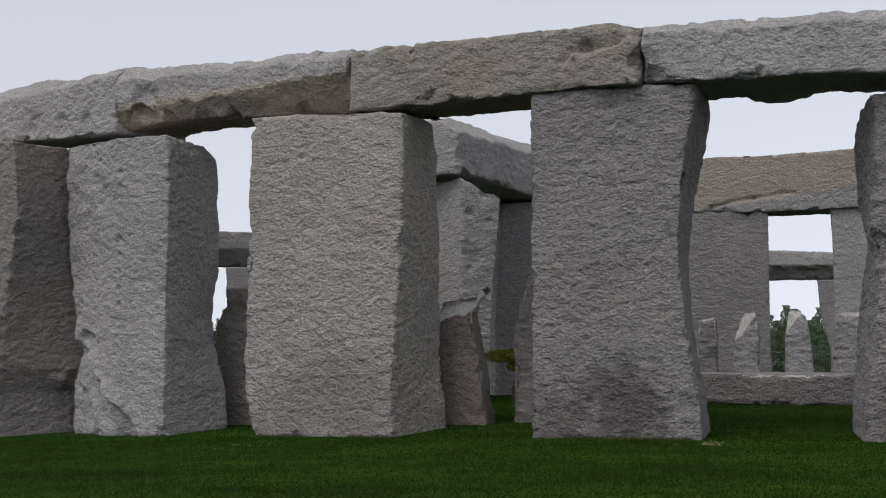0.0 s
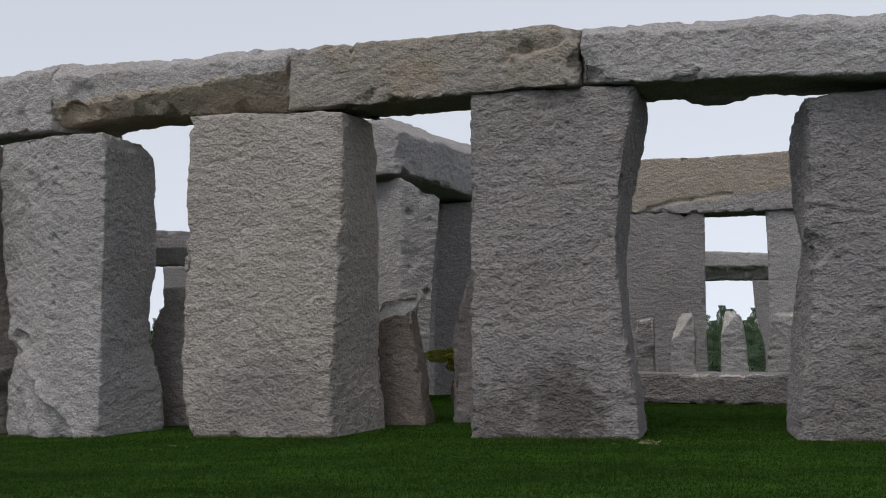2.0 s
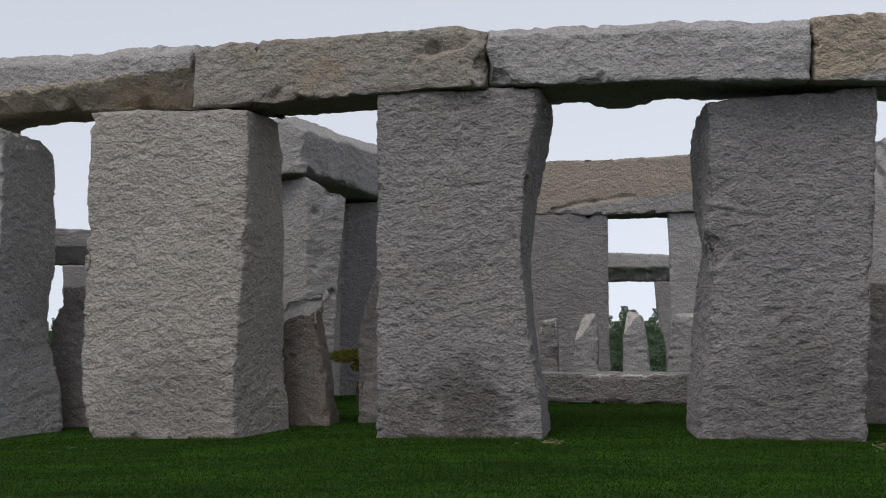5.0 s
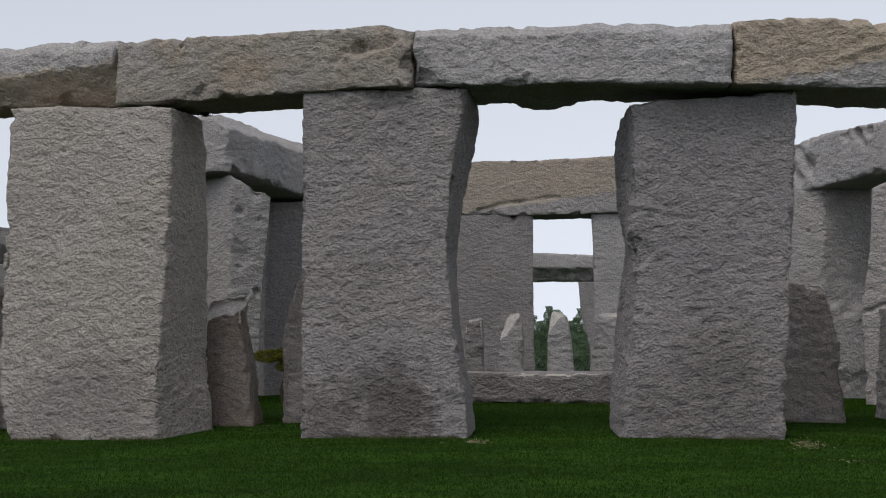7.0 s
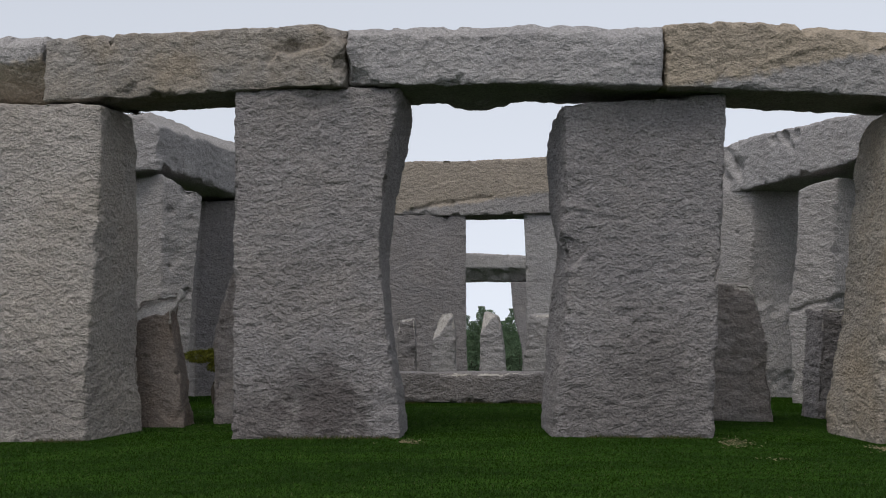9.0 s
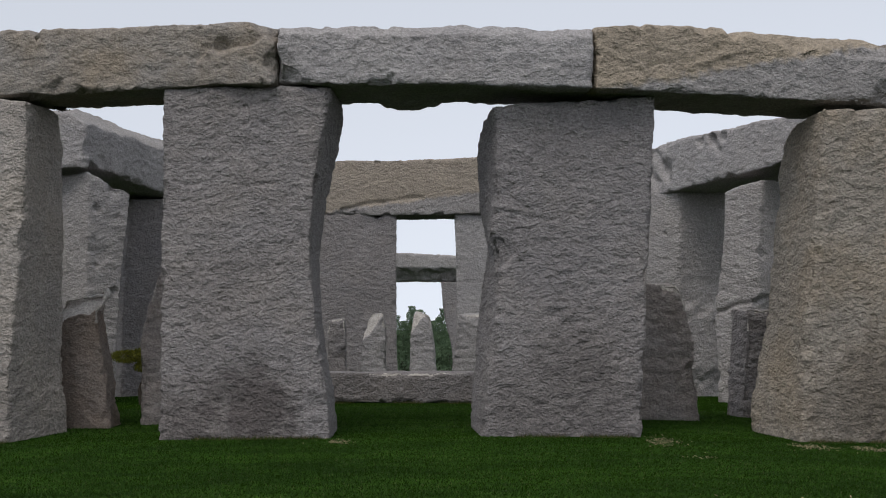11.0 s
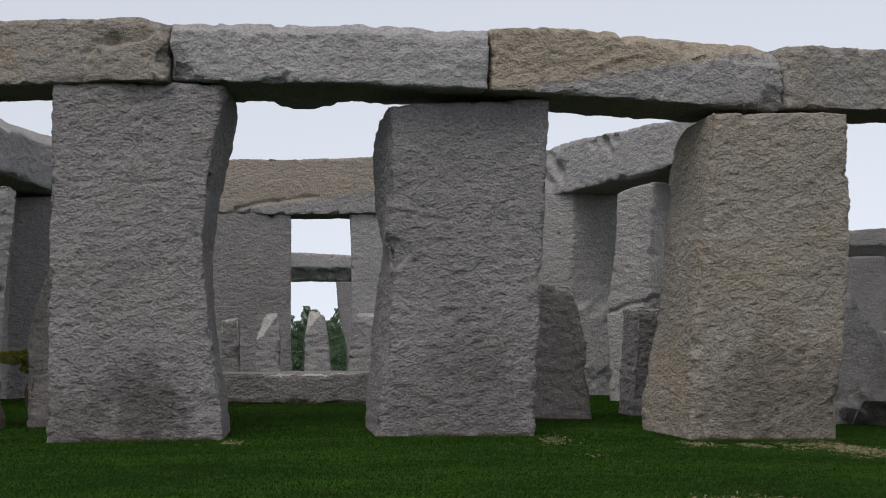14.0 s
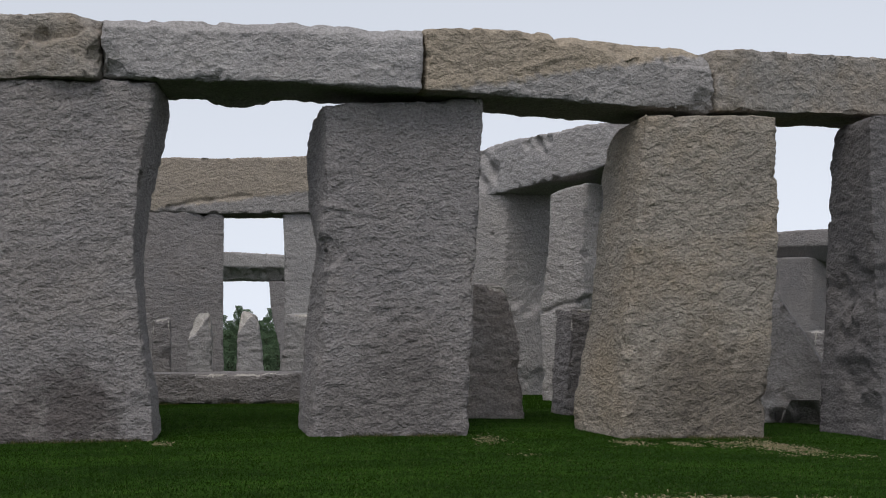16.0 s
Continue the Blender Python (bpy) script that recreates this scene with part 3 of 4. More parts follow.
# Sky light on this lintel's sloping top is painted with the paler granite.
trilintel("thick grey granite lintel with a sloping sky-lit top", (-5.14, 25.40), 71.6, 1.5, [(-2.23, 4.16, 5.18), (-1.27, 4.17, 5.40), (0.52, 4.00, 5.28), (2.20, 3.93, 5.26)], COOL, cuts=[(-1.26, 4.93, 0.03, -0.5, 0.85)], fresh_and_lit=PALE)
trilithon("tall grey granite upright with a dark smooth side", (5.08, 26.50), -38, 1.2, [(-0.21, -0.54, 0.64, -0.48, 1.18, 0.00), (0.57, -0.54, 0.58, -0.48, 1.19, 0.00), (1.75, -0.54, 0.52, -0.48, 1.20, 0.00), (2.46, -0.53, 0.57, -0.47, 1.27, 0.00), (3.17, -0.53, 0.61, -0.47, 1.34, 0.00), (4.12, -0.53, 0.63, -0.47, 1.42, -0.06)], PALE, dents=[(0.27, 0.00, 3.22, 0.10, 0.09), (0.9, 0.6, 1.0, 0.9, -0.10)])
trilithon("tall pale granite upright with a cracked face", (6.17, 24.00), -25, 1.0, [(-0.24, -0.37, 0.08, -0.32, 0.66, 0.00), (0.85, -0.37, 0.12, -0.32, 0.78, 0.00), (1.49, -0.42, 0.23, -0.37, 0.84, 0.00), (1.92, -0.40, 0.40, -0.35, 0.90, 0.00), (2.35, -0.29, 0.43, -0.24, 0.97, 0.00), (3.11, -0.22, 0.45, -0.17, 1.00, 0.00), (3.95, -0.20, 0.51, -0.15, 1.03, 0.20)], PALE, lines=[(-0.42, 1.58, 0.51, 1.83, 0.06, 0.06)])
trilintel("thick gouged granite lintel on an inner trilithon", (6.00, 24.85), -62.9, 1.4, [(-2.64, 3.98, 4.93), (-1.83, 4.03, 5.06), (-0.82, 4.09, 5.12), (0.23, 4.17, 5.15), (1.76, 4.27, 5.15), (2.65, 4.35, 5.11)], COOL, dents=[(-1.55, 0.00, 4.55, 0.2, 0.08), (-0.45, 0.00, 4.97, 0.16, 0.08), (-0.1, 0.00, 4.93, 0.17, 0.10), (0.23, 0.00, 4.98, 0.14, 0.07)], lines=[(-2.4, 4.85, -1.85, 4.3, 0.16, 0.10), (-1.9, 4.95, -1.45, 4.35, 0.14, 0.08), (-0.15, 5.05, 0.1, 4.7, 0.1, 0.07)])
trilithon("tall grey granite upright of the central trilithon", (-1.58, 34.00), 0, 1.2, [(-0.13, -1.30, 1.32, -1.24, 1.26, 0.00), (0.99, -1.31, 1.30, -1.25, 1.24, 0.00), (2.48, -1.31, 1.29, -1.25, 1.23, 0.00), (4.28, -1.35, 1.28, -1.29, 1.22, -0.01)], GREY)
trilithon("tall pale grey granite upright of the central trilithon", (2.26, 34.00), 0, 1.2, [(-0.14, -1.00, 0.95, -0.94, 0.89, 0.00), (1.59, -0.97, 0.96, -0.91, 0.90, 0.00), (3.23, -1.00, 0.95, -0.94, 0.89, 0.00), (4.30, -1.03, 0.96, -0.97, 0.90, -0.00)], COOL)
trilintel("thick granite lintel, brown above a slanting seam", (0.03, 33.90), -2.0, 1.4, [(-2.88, 4.29, 5.69), (-0.25, 4.23, 5.73), (1.77, 4.28, 5.79), (2.88, 4.28, 5.78)], SEAMED, lines=[(-1.67, 4.40, -0.70, 4.62, 0.08, 0.06), (-0.70, 4.62, 0.35, 4.73, 0.08, 0.05)])
farlintel("granite lintel with a hollowed underside across the ring", (0.67, 56.00), 0.0, 1.2, [(-2.77, 3.32, 4.53), (-0.55, 3.32, 4.53), (1.47, 3.34, 4.43), (2.77, 3.32, 4.42)], PALE, dents=[(-0.7, 0.3, 3.45, 0.5, 0.12), (0.15, 0.3, 3.5, 0.45, 0.12), (1.0, 0.3, 3.45, 0.5, 0.12)])
far("grey granite upright on the far side of the ring", (2.26, 56.20), 0, 1.1, [(-1.95, -0.25, 0.70, -0.20, 0.64, 0.00), (-0.14, -0.30, 0.66, -0.25, 0.60, 0.00), (0.57, -0.37, 0.61, -0.32, 0.56, 0.00), (1.31, -0.57, 0.56, -0.51, 0.51, 0.00), (2.29, -0.73, 0.57, -0.68, 0.51, 0.00), (3.30, -0.83, 0.57, -0.77, 0.52, -0.00)], GREY)
farlintel("rough granite lintel on the far side of the ring", (-20.67, 46.50), 15.5, 1.2, [(-1.88, 3.73, 5.08), (0.54, 3.73, 5.03), (1.87, 3.68, 5.03)], GREY)
far("grey granite upright on the far side of the ring", (-20.17, 46.20), -10, 1.1, [(-0.88, -0.80, 0.80, -0.75, 0.75, 0.00), (2.61, -0.78, 0.77, -0.73, 0.72, 0.00), (3.64, -0.80, 0.76, -0.74, 0.71, -0.03)], GREY)
farlintel("rough granite lintel on the far side of the ring", (21.06, 45.00), -27.4, 1.2, [(-2.17, 3.74, 4.84), (-0.95, 3.76, 4.89), (0.64, 3.75, 4.93), (2.19, 3.72, 4.89)], GREY)
far("grey granite upright behind a leaning slab", (20.48, 45.00), 10, 1.1, [(-0.89, -0.85, 0.65, -0.80, 3.09, 0.00), (1.91, -0.74, 0.75, -0.68, 3.15, 0.00), (3.88, -0.65, 0.82, -0.59, 3.20, 0.02)], GREY)
bluestone("small russet granite stone with a pale slanted top", (-4.47, 17.30), -20, 0.7, [(-0.19, -0.47, 0.63, -0.44, 0.34, 0.00), (0.74, -0.46, 0.51, -0.42, 0.21, 0.00), (1.12, -0.45, 0.44, -0.41, 0.13, 0.00), (1.54, -0.44, 0.39, -0.40, 0.05, 0.00), (1.70, -0.41, 0.33, -0.37, 0.01, 0.12)], RUSSET, cuts=[(0.05, 1.42, -0.25, -0.5, 0.83)])
bluestone("small dark granite slab with a flat top", (3.53, 18.40), 5, 0.6, [(-0.16, -0.58, 0.72, -0.55, 0.69, 0.00), (0.46, -0.57, 0.64, -0.54, 0.61, 0.00), (1.11, -0.55, 0.56, -0.52, 0.53, 0.00), (1.72, -0.52, 0.45, -0.49, 0.42, 0.00), (1.91, -0.50, 0.35, -0.47, 0.32, 0.01)], DARK)
bluestone("small pointed dark granite stone in the grass", (-3.32, 17.60), 10, 0.6, [(-0.16, -0.26, 0.36, -0.23, 0.33, 0.00), (0.73, -0.26, 0.33, -0.23, 0.30, 0.00), (1.12, -0.29, 0.29, -0.26, 0.26, 0.00), (1.35, -0.23, 0.27, -0.20, 0.24, 0.00), (1.66, -0.15, 0.25, -0.12, 0.22, 0.00), (2.04, -0.05, 0.17, -0.02, 0.14, 0.00)], DARK)
bluestone("small rounded dark granite stone in the grass", (-7.99, 18.20), -15, 0.7, [(-0.32, -0.34, 0.50, -0.30, 0.47, 0.00), (0.34, -0.39, 0.50, -0.35, 0.46, 0.00), (0.76, -0.51, 0.49, -0.47, 0.46, 0.00), (1.36, -0.49, 0.49, -0.46, 0.45, 0.00), (1.62, -0.34, 0.49, -0.31, 0.45, 0.00), (1.91, -0.26, 0.48, -0.22, 0.45, 0.12)], DARK, dents=[(-0.05, 0.00, 1.45, 0.25, 0.06)])
bluestone("small grey granite stone with a squared top", (5.46, 19.60), 15, 0.6, [(-0.22, -0.40, 0.34, -0.37, 0.31, 0.00), (0.66, -0.35, 0.35, -0.32, 0.32, 0.00), (1.10, -0.31, 0.36, -0.28, 0.33, 0.00), (1.57, -0.29, 0.36, -0.26, 0.33, 0.00)], GREY)
bluestone("low grey granite stone before the central trilithon", (-1.59, 29.00), 0, 0.6, [(-0.13, -0.23, 0.23, -0.20, 0.20, 0.00), (1.03, -0.20, 0.20, -0.17, 0.17, 0.00), (1.48, -0.19, 0.18, -0.16, 0.15, 0.08)], GREY)
bluestone("small grey granite stone with a pale chipped shoulder", (-0.73, 28.50), 0, 0.6, [(-0.12, -0.33, 0.28, -0.30, 0.25, 0.00), (1.03, -0.26, 0.26, -0.23, 0.23, 0.00), (1.41, -0.17, 0.24, -0.14, 0.21, 0.00), (1.60, -0.06, 0.18, -0.03, 0.15, -0.00)], COOL, cuts=[(-0.02, 1.28, -0.72, -0.42, 0.55)])
bluestone("small tapering grey granite stone with a chipped top", (0.31, 28.50), 0, 0.6, [(-0.12, -0.29, 0.35, -0.26, 0.32, 0.00), (1.03, -0.26, 0.26, -0.23, 0.23, 0.00), (1.41, -0.19, 0.21, -0.16, 0.18, 0.00), (1.60, -0.15, 0.17, -0.12, 0.14, -0.11)], COOL, cuts=[(-0.08, 1.36, -0.75, -0.45, 0.5)])
bluestone("small grey granite stone with a sky-lit top edge", (1.42, 29.00), 0, 0.6, [(-0.13, -0.47, 0.34, -0.44, 0.31, 0.00), (1.03, -0.35, 0.35, -0.32, 0.32, 0.00), (1.58, -0.26, 0.35, -0.23, 0.32, -0.00)], COOL)
bluestone("small grey granite stone behind the ring", (14.52, 30.00), 0, 0.6, [(-0.64, -0.41, 0.35, -0.38, 0.32, 0.00), (0.73, -0.36, 0.36, -0.33, 0.33, 0.00), (1.19, -0.34, 0.37, -0.31, 0.34, -0.00)], GREY)
leaning("sloping pale granite slab with a dark hollow below", (8.25, 19.00), -23, 1.8, [(-0.45, -0.60, 1.10, -0.50, 1.20, 0.00), (0.20, -0.60, 0.98, -0.50, 1.05, 0.00), (0.67, -0.58, 0.79, -0.48, 0.85, 0.00), (1.30, -0.56, 0.43, -0.46, 0.46, 0.00), (1.92, -0.54, 0.07, -0.44, 0.05, -0.04)], PALE, cuts=[(0.1, -0.30, 0, -0.94, 0.34)], dents=[(0.45, 0.05, -0.40, 0.5, 0.6), (0.0, 0.05, 0.3, 0.22, 0.1)])
altar("long low granite block lying flat on the lawn", (-0.02, 21.90), -2.9, 1.0, [(-1.96, 0.01, 0.51), (-1.17, 0.00, 0.51), (-0.03, -0.01, 0.51), (1.08, -0.01, 0.52), (1.97, -0.02, 0.52)], GREY)


# ---- grass ----
def blades(name, count, box, size, mat, seed, label):
    """Short mown blades strewn over a stretch of lawn, thinner with distance."""
    rng = np.random.default_rng(seed)
    x0, x1, y0, y1 = box
    y = y0 + (y1 - y0) * rng.random(count) ** 1.25
    x = (x0 + (x1 - x0) * rng.random(count)) * y / y1
    z = ground_z(x, y)
    way, h = rng.random(count) * 2 * np.pi, size * (0.6 + 0.7 * rng.random(count))
    w = 0.0025 + 0.002 * rng.random(count) + 0.0002 * y
    lean = h * (0.2 + 0.7 * rng.random(count))
    la = rng.random(count) * 2 * np.pi
    root = np.stack([x, y, z - 0.005], 1)
    side = np.stack([np.cos(way) * w, np.sin(way) * w, 0 * w], 1)
    tip = root + np.stack([np.cos(la) * lean, np.sin(la) * lean, h], 1)
    v = np.stack([root - side, root + side, tip], 1).reshape(-1, 3)
    return tagged(new(name, skin(name, v, np.arange(3 * count).reshape(-1, 3), mat)), label, "grass", kind="stuff")


def leafy(name, c0, c1, rough=0.7, dry=None, share=0.06, patchy=0.0):
    """Leaves, each of its own tone; dry: the colour of a share of dead ones; patchy: how far the tone drifts over the lawn."""
    m, t, b, node = material(name)
    geo = t.nodes.new("ShaderNodeNewGeometry")
    r = t.nodes.new("ShaderNodeValToRGB")
    r.color_ramp.elements[0].color, r.color_ramp.elements[1].color = (*c0, 1), (*c1, 1)
    if dry:
        r.color_ramp.elements[1].position = 1 - share
        r.color_ramp.elements.new(1 - 0.6 * share).color = (*dry, 1)
    t.links.new(geo.outputs["Random Per Island"], r.inputs[0])
    col = r.outputs[0]
    if patchy:
        tc = t.nodes.new("ShaderNodeTexCoord")
        stretch = t.nodes.new("ShaderNodeMapping")
        stretch.inputs["Scale"].default_value = (0.55, 1.0, 1.0)
        t.links.new(tc.outputs["Object"], stretch.inputs["Vector"])
        for scale, span in ((0.7, patchy), (4.0, patchy * 0.8)):
            n = node("ShaderNodeTexNoise", Scale=scale, Detail=4.0, Roughness=0.6)
            t.links.new(stretch.outputs[0], n.inputs["Vector"])
            drift = t.nodes.new("ShaderNodeValToRGB")
            e = drift.color_ramp.elements
            e[0].position, e[1].position = 0.32, 0.68
            e[0].color, e[1].color = (1 - span, 1 - span, 1 - span, 1), (1 + span * 1.25, 1 + span, 1 + span * 0.8, 1)
            t.links.new(n.outputs[0], drift.inputs[0])
            by = t.nodes.new("ShaderNodeMixRGB")
            by.blend_type = "MULTIPLY"
            by.inputs[0].default_value = 1.0
            t.links.new(col, by.inputs[1])
            t.links.new(drift.outputs[0], by.inputs[2])
            col = by.outputs[0]
    t.links.new(col, b.inputs["Base Color"])
    b.inputs["Roughness"].default_value = rough
    b.inputs["Specular IOR Level"].default_value = 0.15
    return m


BLADE = leafy("grass_blade", (0.018, 0.052, 0.005), (0.036, 0.092, 0.009), dry=(0.085, 0.11, 0.04), share=0.04, patchy=0.3)
FRINGE = leafy("dry_grass_blade", (0.022, 0.048, 0.006), (0.05, 0.062, 0.012), dry=(0.16, 0.12, 0.06), share=0.25)
NEEDLE = leafy("tree_leaf", (0.08, 0.13, 0.07), (0.14, 0.20, 0.115))
YEW = leafy("yew_leaf", (0.05, 0.06, 0.008), (0.17, 0.165, 0.02))
CHIP = leafy("wood_chip", (0.13, 0.10, 0.055), (0.38, 0.32, 0.20), 0.9)
BARK = leafy("bark", (0.045, 0.036, 0.028), (0.06, 0.05, 0.04), 0.95)
blades("grass", 90000, (-36.0, 32.0, 20.5, 58.0), 0.028, BLADE, 4, "short mown green lawn grass inside the ring")
blades("grass", 600000, (-16.2, 13.6, 8.4, 21.0), 0.019, BLADE, 3, "short mown green lawn grass round the stones")


def fringe(at, turn, x0, x1, count, seed):
    """Longer, half-dry blades that the mower leaves along the foot of a stone."""
    rng = np.random.default_rng(seed)
    c, n = math.cos(radians(turn)), math.sin(radians(turn))
    u = x0 + (x1 - x0) * rng.random(count)
    w = -0.16 * rng.random(count) ** 1.6 + 0.03
    keep = fbm(np.stack([u * 2.5, w * 2.0, np.full(count, seed * 1.7)], 1), 3, seed) > -0.25
    u, w = u[keep], w[keep]
    count = len(u)
    x, y = at[0] + c * u - n * w, at[1] + n * u + c * w
    root = np.stack([x, y, ground_z(x, y) - 0.005], 1)
    h = 0.02 + 0.045 * rng.random(count) ** 2
    way, la = rng.random(count) * 6.283, rng.random(count) * 6.283
    side = np.stack([np.cos(way), np.sin(way), 0 * way], 1) * 0.004
    tip = root + np.stack([np.cos(la) * h * 0.6, np.sin(la) * h * 0.6, h], 1)
    me = skin("grass_fringe", np.stack([root - side, root + side, tip], 1).reshape(-1, 3), np.arange(3 * count).reshape(-1, 3), FRINGE)
    return tagged(new("grass_fringe", me), "longer half-dry grass along the foot of a stone", "grass", kind="stuff")


for k, (at, turn, x0, x1) in enumerate((((-13.09, 17.75), -24, -2.3, 1.75), ((-9.33, 16.75), -17, -1.1, 1.05), ((-5.87, 15.95), -12, -1.0, 1.1), ((-2.08, 15.55), -4, -0.9, 1.2),
                                        ((2.03, 15.75), 4, -1.15, 0.85), ((6.03, 15.95), 12, -1.27, 0.9), ((10.15, 16.90), 20, -1.5, 1.7), ((-0.02, 21.90), -2.9, -1.96, 1.97))):
    fringe(at, turn, x0, x1, 2600, 300 + k)


# ---- loose wood chips on the lawn ----
def chips(at, spread, count, seed):
    rng = np.random.default_rng(seed)
    p = np.array(at) + rng.normal(size=(count, 2)) * np.array(spread)
    p = p[fbm(np.stack([p[:, 0] * 3.0, p[:, 1] * 1.6, np.full(count, seed * 1.0)], 1), 3, 61) > -0.05]
    n = len(p)
    c = np.stack([p[:, 0], p[:, 1], ground_z(p[:, 0], p[:, 1]) + 0.013 * rng.random(n)], 1)
    way, tip = rng.random(n) * 6.283, rng.normal(size=n) * 0.35
    u = np.stack([np.cos(way) * np.cos(tip), np.sin(way) * np.cos(tip), np.sin(tip)], 1) * (0.006 + 0.016 * rng.random((n, 1)) ** 2)
    w = np.stack([-np.sin(way), np.cos(way), rng.normal(size=n) * 0.3], 1) * (0.0025 + 0.003 * rng.random((n, 1)))
    h = np.array([0, 0, 0.0015])
    v = np.stack([c + sx * u + sy * w + sz * h for sx, sy, sz in ((-1, -1, -1), (1, -1, -1), (1, 1, -1), (-1, 1, -1), (-1, -1, 1), (1, -1, 1), (1, 1, 1), (-1, 1, 1))], 1)
    f = np.array([(0, 3, 2, 1), (4, 5, 6, 7), (0, 1, 5, 4), (1, 2, 6, 5), (2, 3, 7, 6), (3, 0, 4, 7)])
    me = skin("wood_chips", v.reshape(-1, 3), (f[None] + 8 * np.arange(n)[:, None, None]).reshape(-1, 4), CHIP)
    return tagged(new("wood_chips", me), "pale straw-coloured wood chips scattered on the grass", "wood chips", kind="stuff")


chips((5.57, 15.04), (0.3, 0.25), 500, 50)
chips((6.17, 15.03), (0.28, 0.25), 700, 51)
chips((6.62, 14.87), (0.18, 0.5), 1500, 52)
chips((6.56, 13.91), (0.2, 0.2), 600, 53)
chips((3.80, 9.61), (0.55, 0.2), 3000, 54)
chips((7.14, 14.18), (0.12, 0.15), 260, 55)
chips((2.93, 15.33), (0.14, 0.3), 260, 56)
chips((3.15, 13.43), (0.16, 0.3), 110, 57)
chips((4.67, 15.03), (0.15, 0.15), 300, 58)
chips((-6.47, 14.77), (0.12, 0.15), 320, 59)
chips((-0.91, 14.95), (0.13, 0.15), 260, 60)


# ---- trees far behind the ring ----
def tree(name, x, y, height, width, seed, leaves, mat, label):
    rng = np.random.default_rng(seed)
    z = float(ground_z(np.float64(x), np.float64(y)))
    ob = tagged(new(name), label, "tree", "young trees behind the ring")
    ob.location = (x, y, z)
    bm = bmesh.new()
    bmesh.ops.create_cone(bm, cap_ends=True, segments=8, radius1=0.07, radius2=0.015, depth=height * 0.95, matrix=Matrix.Translation((0, 0, height * 0.475 - 0.05)))
    for k in range(14):
        a, h = rng.random() * 6.3, height * (0.12 + 0.75 * k / 14)
        l = width * (1.05 - h / height) * 0.8 + 0.1
        m = Matrix.Translation((0, 0, h)) @ Euler((0, radians(60), a)).to_matrix().to_4x4() @ Matrix.Translation((0, 0, l / 2))
        bmesh.ops.create_cone(bm, cap_ends=True, segments=5, radius1=0.022, radius2=0.006, depth=l, matrix=m)
    me = bpy.data.meshes.new("trunk")
    bm.to_mesh(me)
    bm.free()
    me.materials.append(BARK)
    trunk = new("trunk", me)
    trunk.parent = ob
    f = rng.random(leaves) ** 0.62
    h = height * (0.04 + 0.97 * f)
    r = width * np.clip(1.0 - f, 0.06, 1) ** 0.6 * (0.35 + 0.65 * rng.random(leaves) ** 0.5)
    a = rng.random(leaves) * 6.283
    clump = 0.72 + 0.3 * np.sin(a * 3 + h * 5.0 + seed) * np.sin(h * 3.3 + seed) + 0.28 * np.sin(h * 9.0 + a + seed)
    c = np.stack([np.cos(a) * r * clump, np.sin(a) * r * clump, h], 1)
    s = 0.022 + 0.035 * rng.random((leaves, 1))
    u, w = rng.normal(size=(leaves, 3)), rng.normal(size=(leaves, 3))
    u /= np.linalg.norm(u, axis=1, keepdims=True)
    w /= np.linalg.norm(w, axis=1, keepdims=True)
    v = np.stack([c - u * s, c + w * s * 0.6, c + u * s, c - w * s * 0.6], 1).reshape(-1, 3)
    crown = new("crown", skin("crown", v, np.arange(4 * leaves).reshape(-1, 4), mat))
    crown.parent = ob
    return ob


rng = random.Random(8)
for k in range(40):
    tree("tree", -3.4 + 0.36 * k + rng.uniform(-0.25, 0.25), (88, 97)[k % 2] + rng.uniform(-3, 3), rng.uniform(5.7, 7.1), rng.uniform(1.5, 2.3), k, 8500, NEEDLE,
         "slender young green tree in a row behind the stones")
for k in range(16):
    tree("tree", -2.2 + 0.6 * k + rng.uniform(-0.2, 0.2), 61 + rng.uniform(-1, 1.5), rng.uniform(1.5, 2.5), rng.uniform(0.7, 1.1), 70 + k, 3000, NEEDLE,
         "low bushy young tree behind the ring of stones")
for k in range(5):
    tree("tree", -46.0 + 0.9 * k, 92 + rng.uniform(-3, 5), rng.uniform(4.7, 5.6), 0.9, 40 + k, 2200, NEEDLE, "slender young green tree in a row behind the stones")


# ---- clipped shrub inside the ring ----
SHRUB_AT = (-4.71, 22.83)


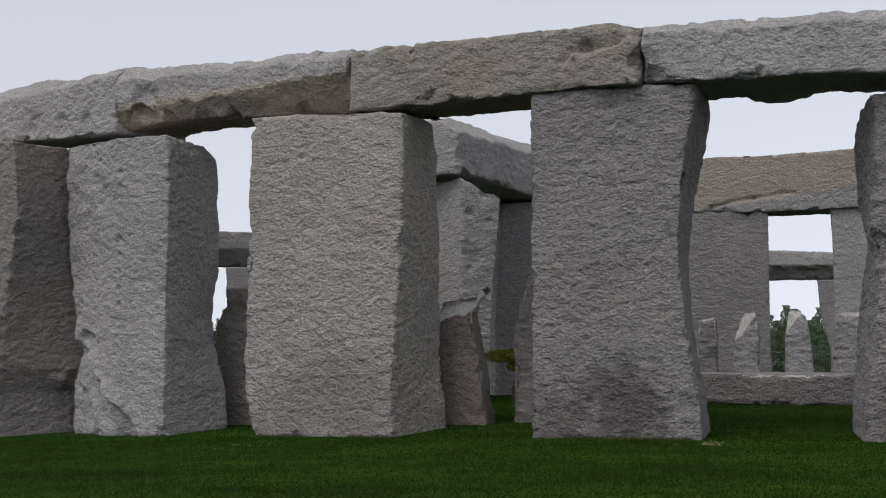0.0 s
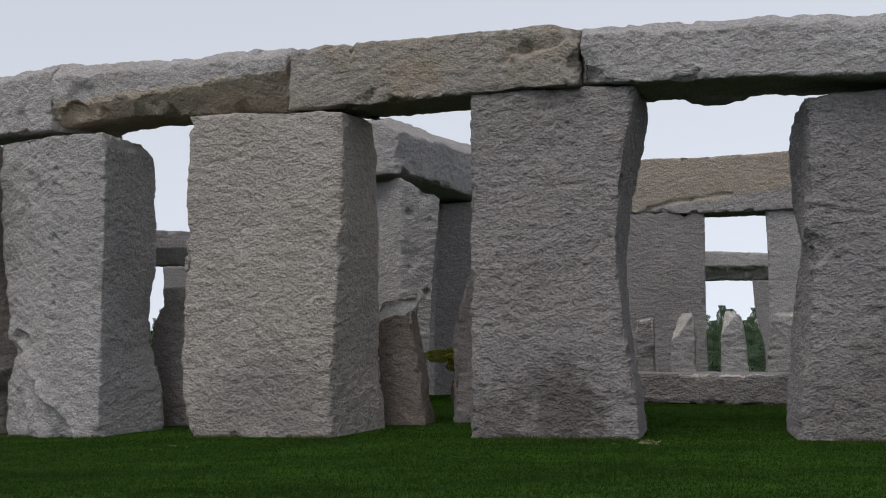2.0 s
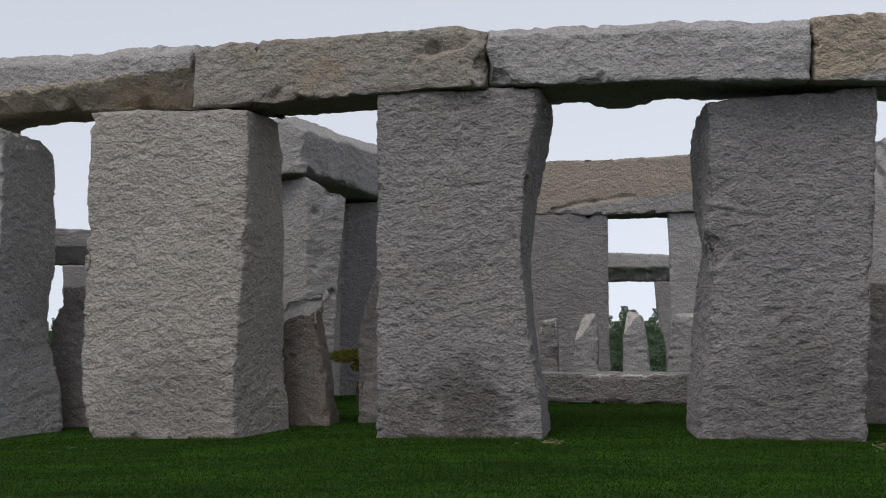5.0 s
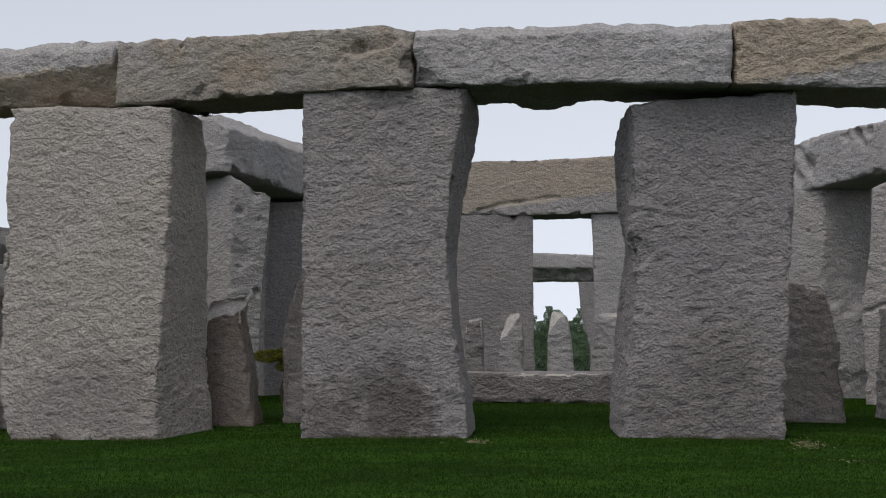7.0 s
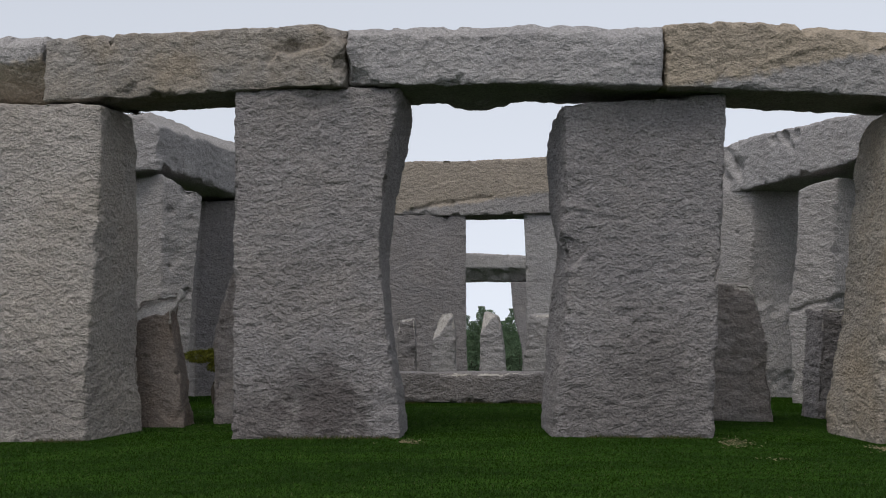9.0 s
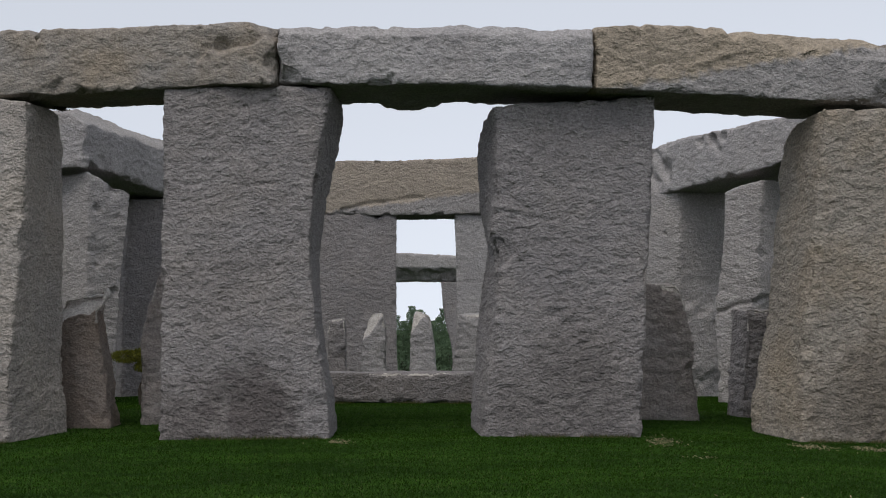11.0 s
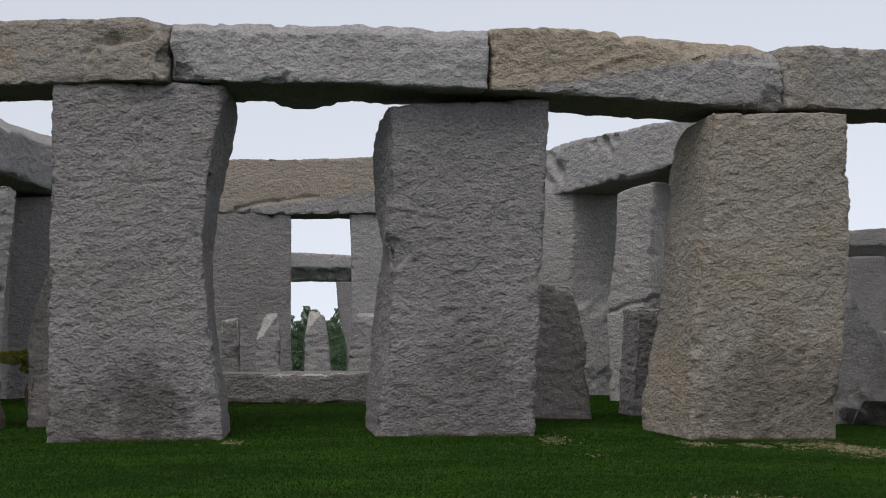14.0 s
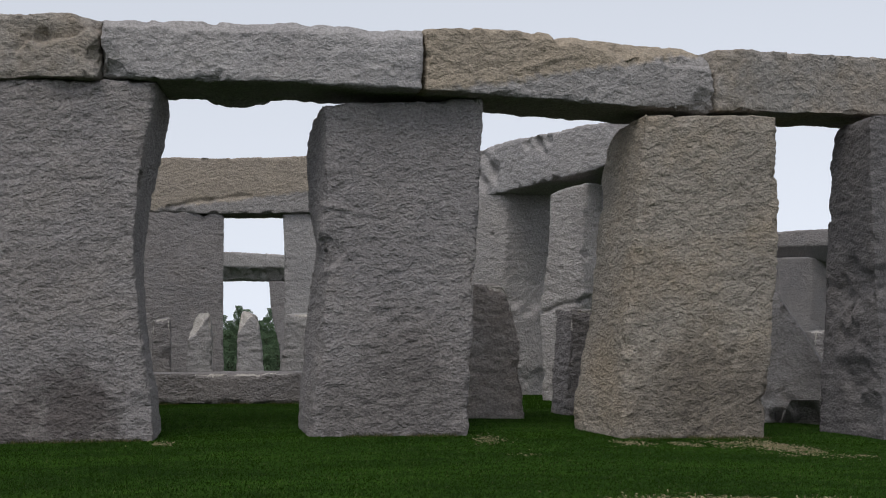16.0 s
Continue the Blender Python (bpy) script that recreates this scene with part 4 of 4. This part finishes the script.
def shrub(at, seed):
    """A small cloud-pruned shrub: a dark bent stem and flat pads of yellow-green needles."""
    rng = np.random.default_rng(seed)
    z = float(ground_z(np.float64(at[0]), np.float64(at[1])))
    ob = tagged(new("shrub"), "small clipped shrub with yellow-green needles, in the grass", "shrub")
    ob.location = (at[0], at[1], z)
    bm = bmesh.new()
    joints = [Vector((0.06, 0, -0.05)), Vector((0.02, 0, 0.25)), Vector((0.1, 0.02, 0.5)), Vector((0.02, 0, 0.8)), Vector((-0.25, 0, 0.86))]
    for k in range(4):
        d = joints[k + 1] - joints[k]
        m = Matrix.Translation((joints[k] + joints[k + 1]) / 2) @ d.to_track_quat("Z", "Y").to_matrix().to_4x4()
        bmesh.ops.create_cone(bm, cap_ends=True, segments=9, radius1=0.055 - 0.008 * k, radius2=0.047 - 0.008 * k, depth=d.length * 1.1, matrix=m)
    me = bpy.data.meshes.new("stem")
    bm.to_mesh(me)
    bm.free()
    me.materials.append(BARK)
    new("stem", me).parent = ob
    for cx, cy, cz, rx, rz, n in ((-0.22, 0, 0.84, 0.3, 0.10, 2600), (0.12, 0.05, 0.86, 0.34, 0.12, 2600), (0.12, -0.05, 0.66, 0.2, 0.09, 1400)):
        d = rng.normal(size=(n, 3))
        d /= np.linalg.norm(d, axis=1, keepdims=True)
        c = d * (0.6 + 0.45 * rng.random((n, 1))) * np.array([rx, rx, rz]) + np.array([cx, cy, cz])
        u = d * np.array([1, 1, 1.5]) + rng.normal(size=(n, 3)) * 0.5
        u /= np.linalg.norm(u, axis=1, keepdims=True)
        w = np.cross(u, rng.normal(size=(n, 3)))
        w /= np.linalg.norm(w, axis=1, keepdims=True)
        v = np.stack([c - w * 0.008, c + w * 0.008, c + u * 0.035], 1).reshape(-1, 3)
        me = bpy.data.meshes.new("foliage_pad")
        me.from_pydata(v.tolist(), [], np.arange(3 * n).reshape(-1, 3).tolist())
        me.materials.append(YEW)
        new("foliage_pad", me).parent = ob


shrub(SHRUB_AT, 77)


# ---- old nest under a lintel ----
NEST_AT = (-4.52, 16.75, 4.09)
rng = random.Random(5)
bm = bmesh.new()
for k in range(60):
    a, l = rng.uniform(0, 6.28), rng.uniform(0.05, 0.13)
    c = Vector((rng.gauss(0, 0.03), rng.gauss(0, 0.03), abs(rng.gauss(0, 0.025)) + 0.01))
    m = Matrix.Translation(c) @ Euler((radians(90) + rng.gauss(0, 0.35), 0, a)).to_matrix().to_4x4()
    bmesh.ops.create_cone(bm, cap_ends=True, segments=4, radius1=0.005, radius2=0.003, depth=l, matrix=m)
me = bpy.data.meshes.new("twig_nest")
bm.to_mesh(me)
bm.free()
me.materials.append(BARK)
nest = tagged(new("twig_nest", me), "tuft of dark twigs on top of an upright", "nest")
nest.location = NEST_AT
